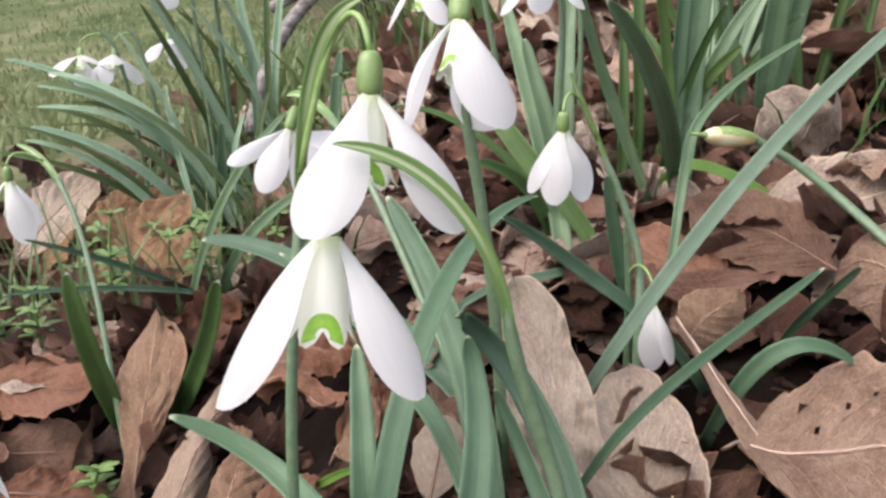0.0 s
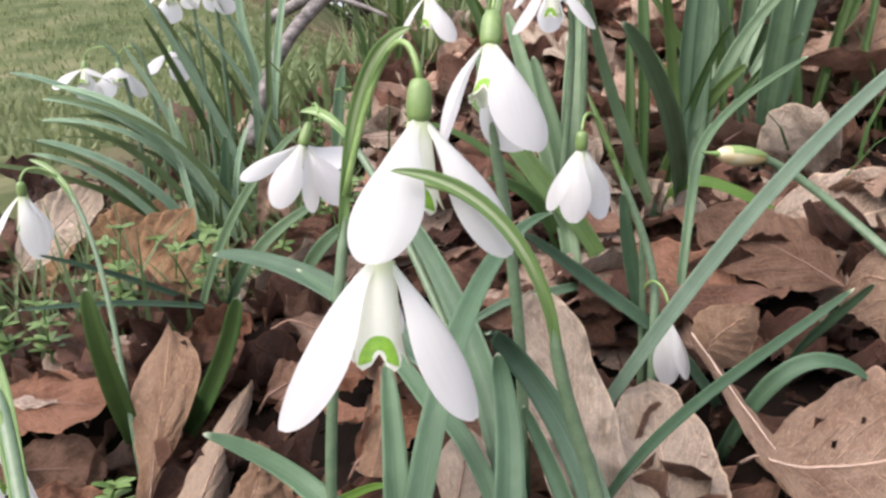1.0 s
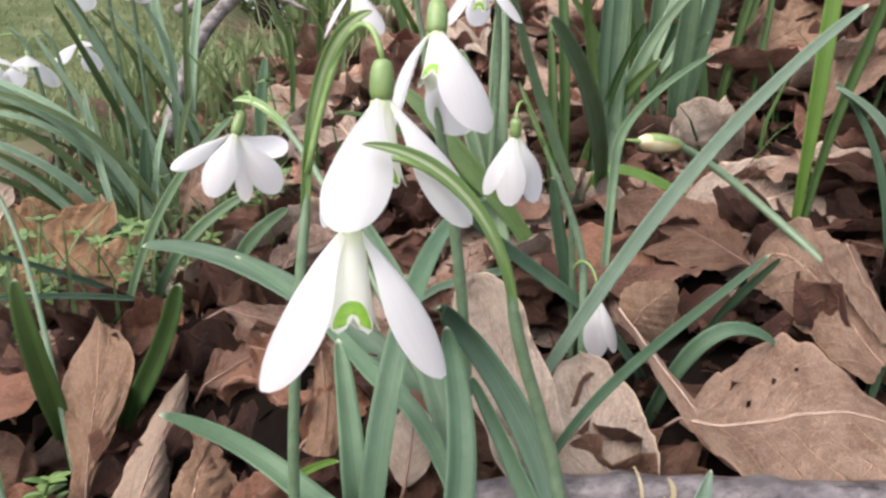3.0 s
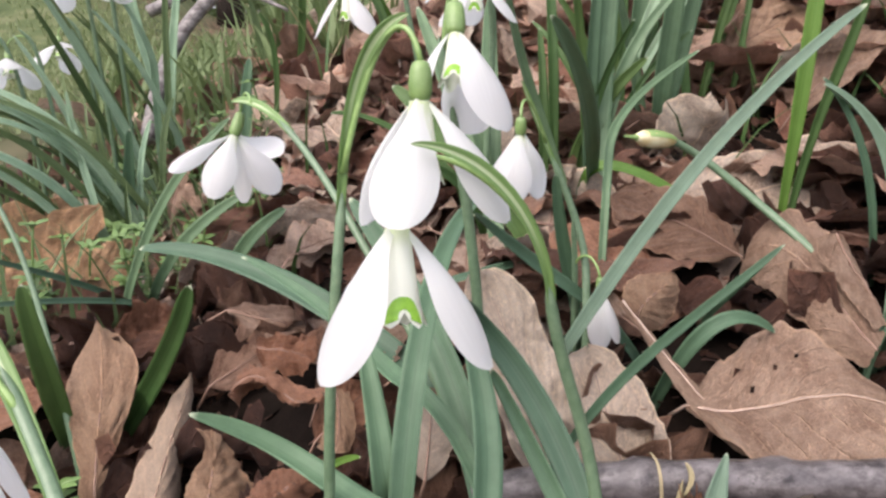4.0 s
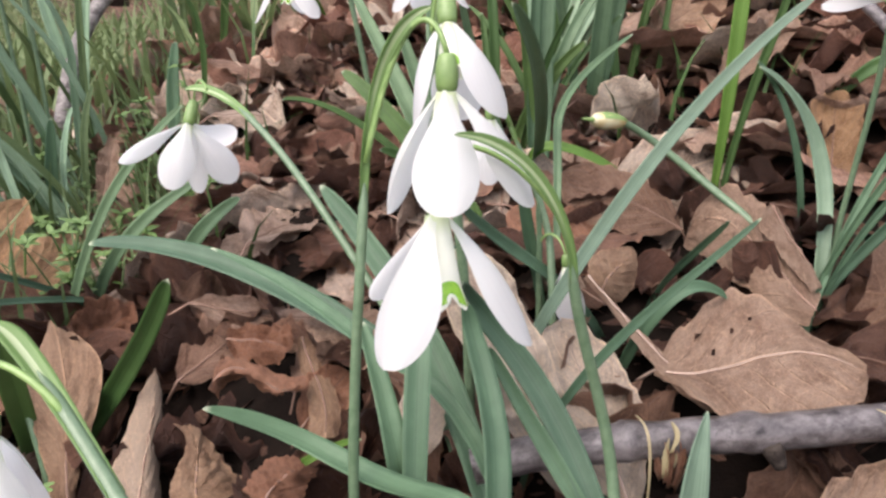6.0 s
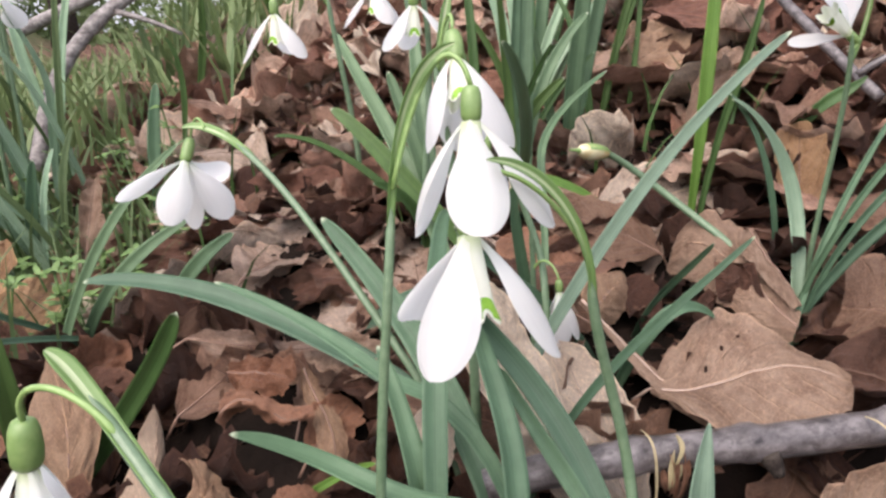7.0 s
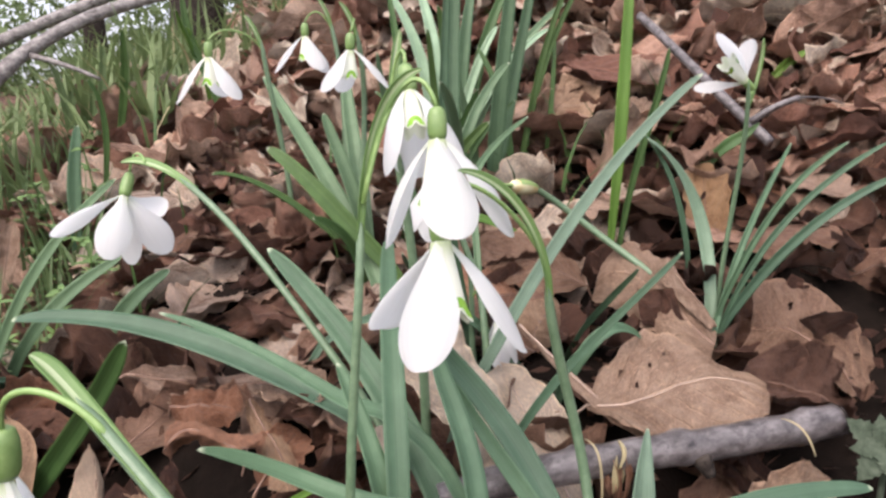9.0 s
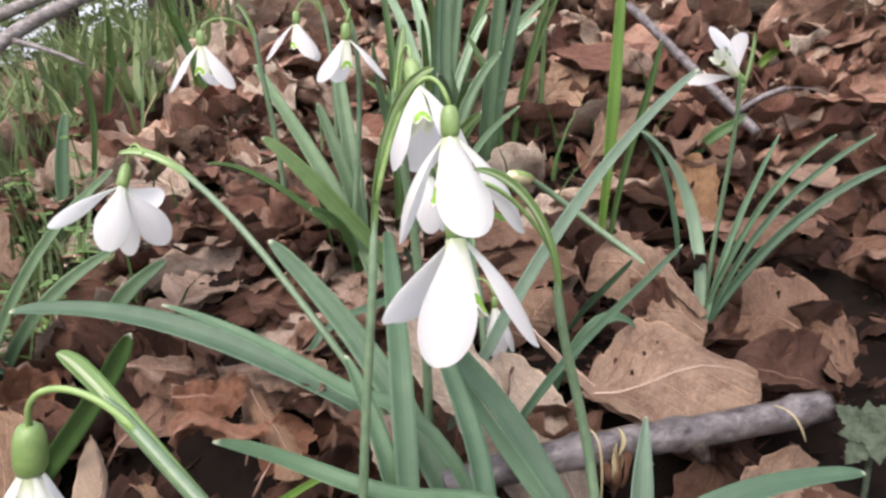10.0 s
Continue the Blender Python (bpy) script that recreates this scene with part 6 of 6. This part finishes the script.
def nettle(c, size, seed):
    """A small nettle rosette: toothed, pointed leaves in crossed pairs."""
    rng = random.Random(seed)
    c = np.asarray(c, float)
    e = new("nettle")
    e.location = (c[0], c[1], lift(c[0], c[1]))
    tagged(e, "young dark green nettle with toothed leaves", "weed")
    put("stem", tube(bez(((c[0], c[1], lift(c[0], c[1]) - 0.003), c + (0, 0, -0.012), c), 8), 0.0009, 7), NETTLE, e)
    for k in range(8):
        a = k * math.pi / 4 + 0.3
        L = size * (1.0 if k % 2 else 0.75)
        e1, e2, up = np.array((0.48, -0.88, 0.0)), np.array((0.44, 0.24, 0.857)), np.array((-0.75, -0.41, 0.5))
        d = math.cos(a) * e1 + math.sin(a) * e2 + (0.35 if k % 2 else 0.6) * up
        side = math.cos(a) * e2 - math.sin(a) * e1
        V, U, F = [], [], []
        n = 15
        for i in range(n):
            s = i / (n - 1)
            w = 0.36 * L * math.sin(math.pi * min(1, s * 0.94 + 0.06)) ** 0.8 * (1 - 0.25 * s) * (1.0 if i % 2 else 0.78)
            q = c + d * (L * s) - up * (0.35 * L * s * s)
            for j, u in enumerate((-1, -0.5, 0, 0.5, 1)):
                V.append(q + side * (w * u) + up * (0.18 * w * abs(u) + (0.0004 if i % 2 else 0)) + d * (0.05 * L * -abs(u)))
                U.append((0.5 + u / 2, s))
        F = [(i * 5 + j, i * 5 + j + 1, i * 5 + j + 6, i * 5 + j + 5) for i in range(n - 1) for j in range(4)]
        put("leaf", (V, F, U), NETTLE, e)


nettle((0.1740, 0.1350, 0.0895), 0.0125, 3)


def grass(total, seed, place, hmin, hmax, wid):
    rng = random.Random(seed)
    V, F, U, k = [], [], [], 0
    while k < total:
        p = place(rng)
        if p is None:
            continue
        x, y = p
        z = lift(x, y) - 0.003
        h = rng.uniform(hmin, hmax) * (1 - 0.45 * min(1.0, max(0.0, y - 0.4)))
        a, lean = rng.uniform(0, 6.28), rng.uniform(0.1, 0.9) * h
        dx, dy = math.cos(a), math.sin(a)
        w = wid * rng.uniform(0.6, 1.3) * (1 + 0.4 * min(2, y))
        sx, sy = -dy * w, dx * w
        i = len(V)
        for s in (0, 0.35, 0.7, 1.0):
            q = (1 - s) ** 0.7 if s < 1 else 0.06
            px, py, pz = x + dx * lean * s * s, y + dy * lean * s * s, z + h * (s - 0.25 * s * s * lean / h)
            V += [(px - sx * q, py - sy * q, pz), (px, py, pz - 0.15 * w), (px + sx * q, py + sy * q, pz)]
            U += [(0, s * 0.95), (0.5, s * 0.95), (1, s * 0.95)]
        for r in range(3):
            b = i + 3 * r
            F += [(b, b + 1, b + 4, b + 3), (b + 1, b + 2, b + 5, b + 4)]
        k += 1
    return V, F, U


def near_grass(rng):
    x, y = rng.uniform(-0.16, 0.22), rng.uniform(0.34, 1.1)
    if x < -0.08 and y < 0.56 or x < 0.03 and y < 0.64 and rng.random() < 0.8:
        return None
    return (x, y) if y - 1.5 * x > 0.50 + 0.25 * noise.noise((x * 8, y * 8, 2)) else None


def low_grass(rng):
    x, y = rng.uniform(-0.18, 0.06), rng.uniform(0.29, 0.60)
    edge = 0.01 - 0.05 * (0.6 - y) / 0.3 + 0.05 * noise.noise((x * 20, y * 20, 7))
    return (x, y) if x < edge and (x > -0.04 or rng.random() < 0.45) else None


def stray_grass(rng):
    x, y = rng.uniform(-0.10, 0.30), rng.uniform(0.30, 0.62)
    return (x, y)


def far_grass(rng):
    x, y = rng.uniform(-3.0, 0.7), 0.3 + 3.7 * rng.random() ** 1.6
    if y < 0.7 + 0.25 * noise.noise((4 * x, 1, 0)) and x > -0.35 + 0.2 * noise.noise((0, 4 * y, 2)):
        return None
    if rng.random() * 3.6 < math.hypot(x, y - 0.6) - 0.8:
        return None
    return (x, y) if x < 0.02 - 0.12 * y or (y - 1.6 * x > 1.0 and rng.random() < 0.15) else None


tagged(put("grass", grass(1500, 21, near_grass, 0.045, 0.115, 0.0026), GRASS), "thin spring grass at the edge of the leaf litter", "grass", kind="stuff")
tagged(put("low_grass", grass(520, 24, low_grass, 0.02, 0.075, 0.0011), GRASS), "short fine grass and moss between the leaves", "grass", kind="stuff")
tagged(put("stray_grass", grass(110, 25, stray_grass, 0.025, 0.07, 0.0012), LEAF_DARK), "single thin green blades among the dead leaves", "grass", kind="stuff")
tagged(put("meadow_grass", grass(17000, 22, far_grass, 0.02, 0.055, 0.0022), MEADOW), "rough meadow grass on the bank", "grass", kind="stuff")
tagged(put("dead_grass", grass(260, 23, near_grass, 0.03, 0.09, 0.0011), STRAW), "dry straw-coloured grass among the green", "grass", kind="stuff")


# ---- the wood behind ----


def tree(x, y, h, r, seed, label):
    rng = random.Random(seed)
    z = lift(x, y)
    e = new("tree")
    e.location = (x, y, z)
    tagged(e, label, "tree", "bare trees")
    C = bez(((x, y, z - 0.05), (x + rng.uniform(-0.1, 0.1), y, z + 0.4 * h), (x + rng.uniform(-0.3, 0.3), y, z + h)), 16)
    put("trunk", tube(C, [r * (1.25 if k == 0 else 1) * (1 - 0.75 * k / 15) for k in range(16)], 10), BARK_DARK, e)
    for k in range(14):
        s = rng.uniform(0.25, 1.0)
        c = C[int(s * 15)]
        a = rng.uniform(0, 6.28)
        L = rng.uniform(0.25, 0.5) * h * (1.2 - s)
        d = np.array((math.cos(a), math.sin(a), rng.uniform(0.2, 0.9)))
        B = bez((c, c + d * L * 0.5, c + d * L + (0, 0, 0.15 * L)), 8)
        geo = [tube(B, np.linspace(0.4 * r * (1 - 0.6 * s), 0.006, 8), 6)]
        for q in range(7):
            b = B[rng.randrange(2, 8)]
            dd = np.array((rng.uniform(-1, 1), rng.uniform(-1, 1), rng.uniform(-0.2, 1)))
            geo.append(tube(bez((b, b + dd * L * 0.2, b + dd * L * 0.4 + (0, 0, 0.02)), 5), np.linspace(0.008, 0.003, 5), 4))
        put("limb", merge(geo), BARK_DARK, e)


tree(0.295, 1.80, 3.0, 0.062, 1, "dark bare tree trunk at the edge of the wood")
for k, (x, y, h, r) in enumerate(((-0.6, 6.0, 5, 0.09), (-2.6, 7.5, 5, 0.12), (0.4, 7.5, 6, 0.1), (2.6, 6.5, 5, 0.1), (4.0, 8.0, 6, 0.12), (-1.6, 10.0, 7, 0.14), (1.6, 9.5, 7, 0.12))):
    tree(x, y, h, r, 30 + k, "bare leafless tree in the distance")


def hedge(seed):
    """A rough hedge of many small leaves along the far side of the meadow."""
    rng = random.Random(seed)
    V, F, U = [], [], []
    for k in range(52000):
        a = -1 + 2 * rng.random() ** 1.6
        x, y = a * 14 - 2, 9 + rng.gauss(0, 0.6) + 0.05 * a * a * 30
        z = lift(x, y) + rng.random() ** 1.2 * (1.05 + 0.5 * noise.noise((x * 0.7, 0, 0)))
        c, s = np.array((x, y, z)), rng.uniform(0.03, 0.075)
        p, q = unit([rng.gauss(0, 1) for _ in range(3)]), unit([rng.gauss(0, 1) for _ in range(3)])
        i = len(V)
        V += [c - p * s, c + q * s * 0.5, c + p * s, c - q * s * 0.5]
        U += [(0, 0.2), (1, 0.4), (0.5, 0.8), (0, 0.4)]
        F.append((i, i + 1, i + 2, i + 3))
    return V, F, U


tagged(put("hedge", hedge(5), GRASS), "dull green hedge beyond the meadow", "hedge", kind="stuff")
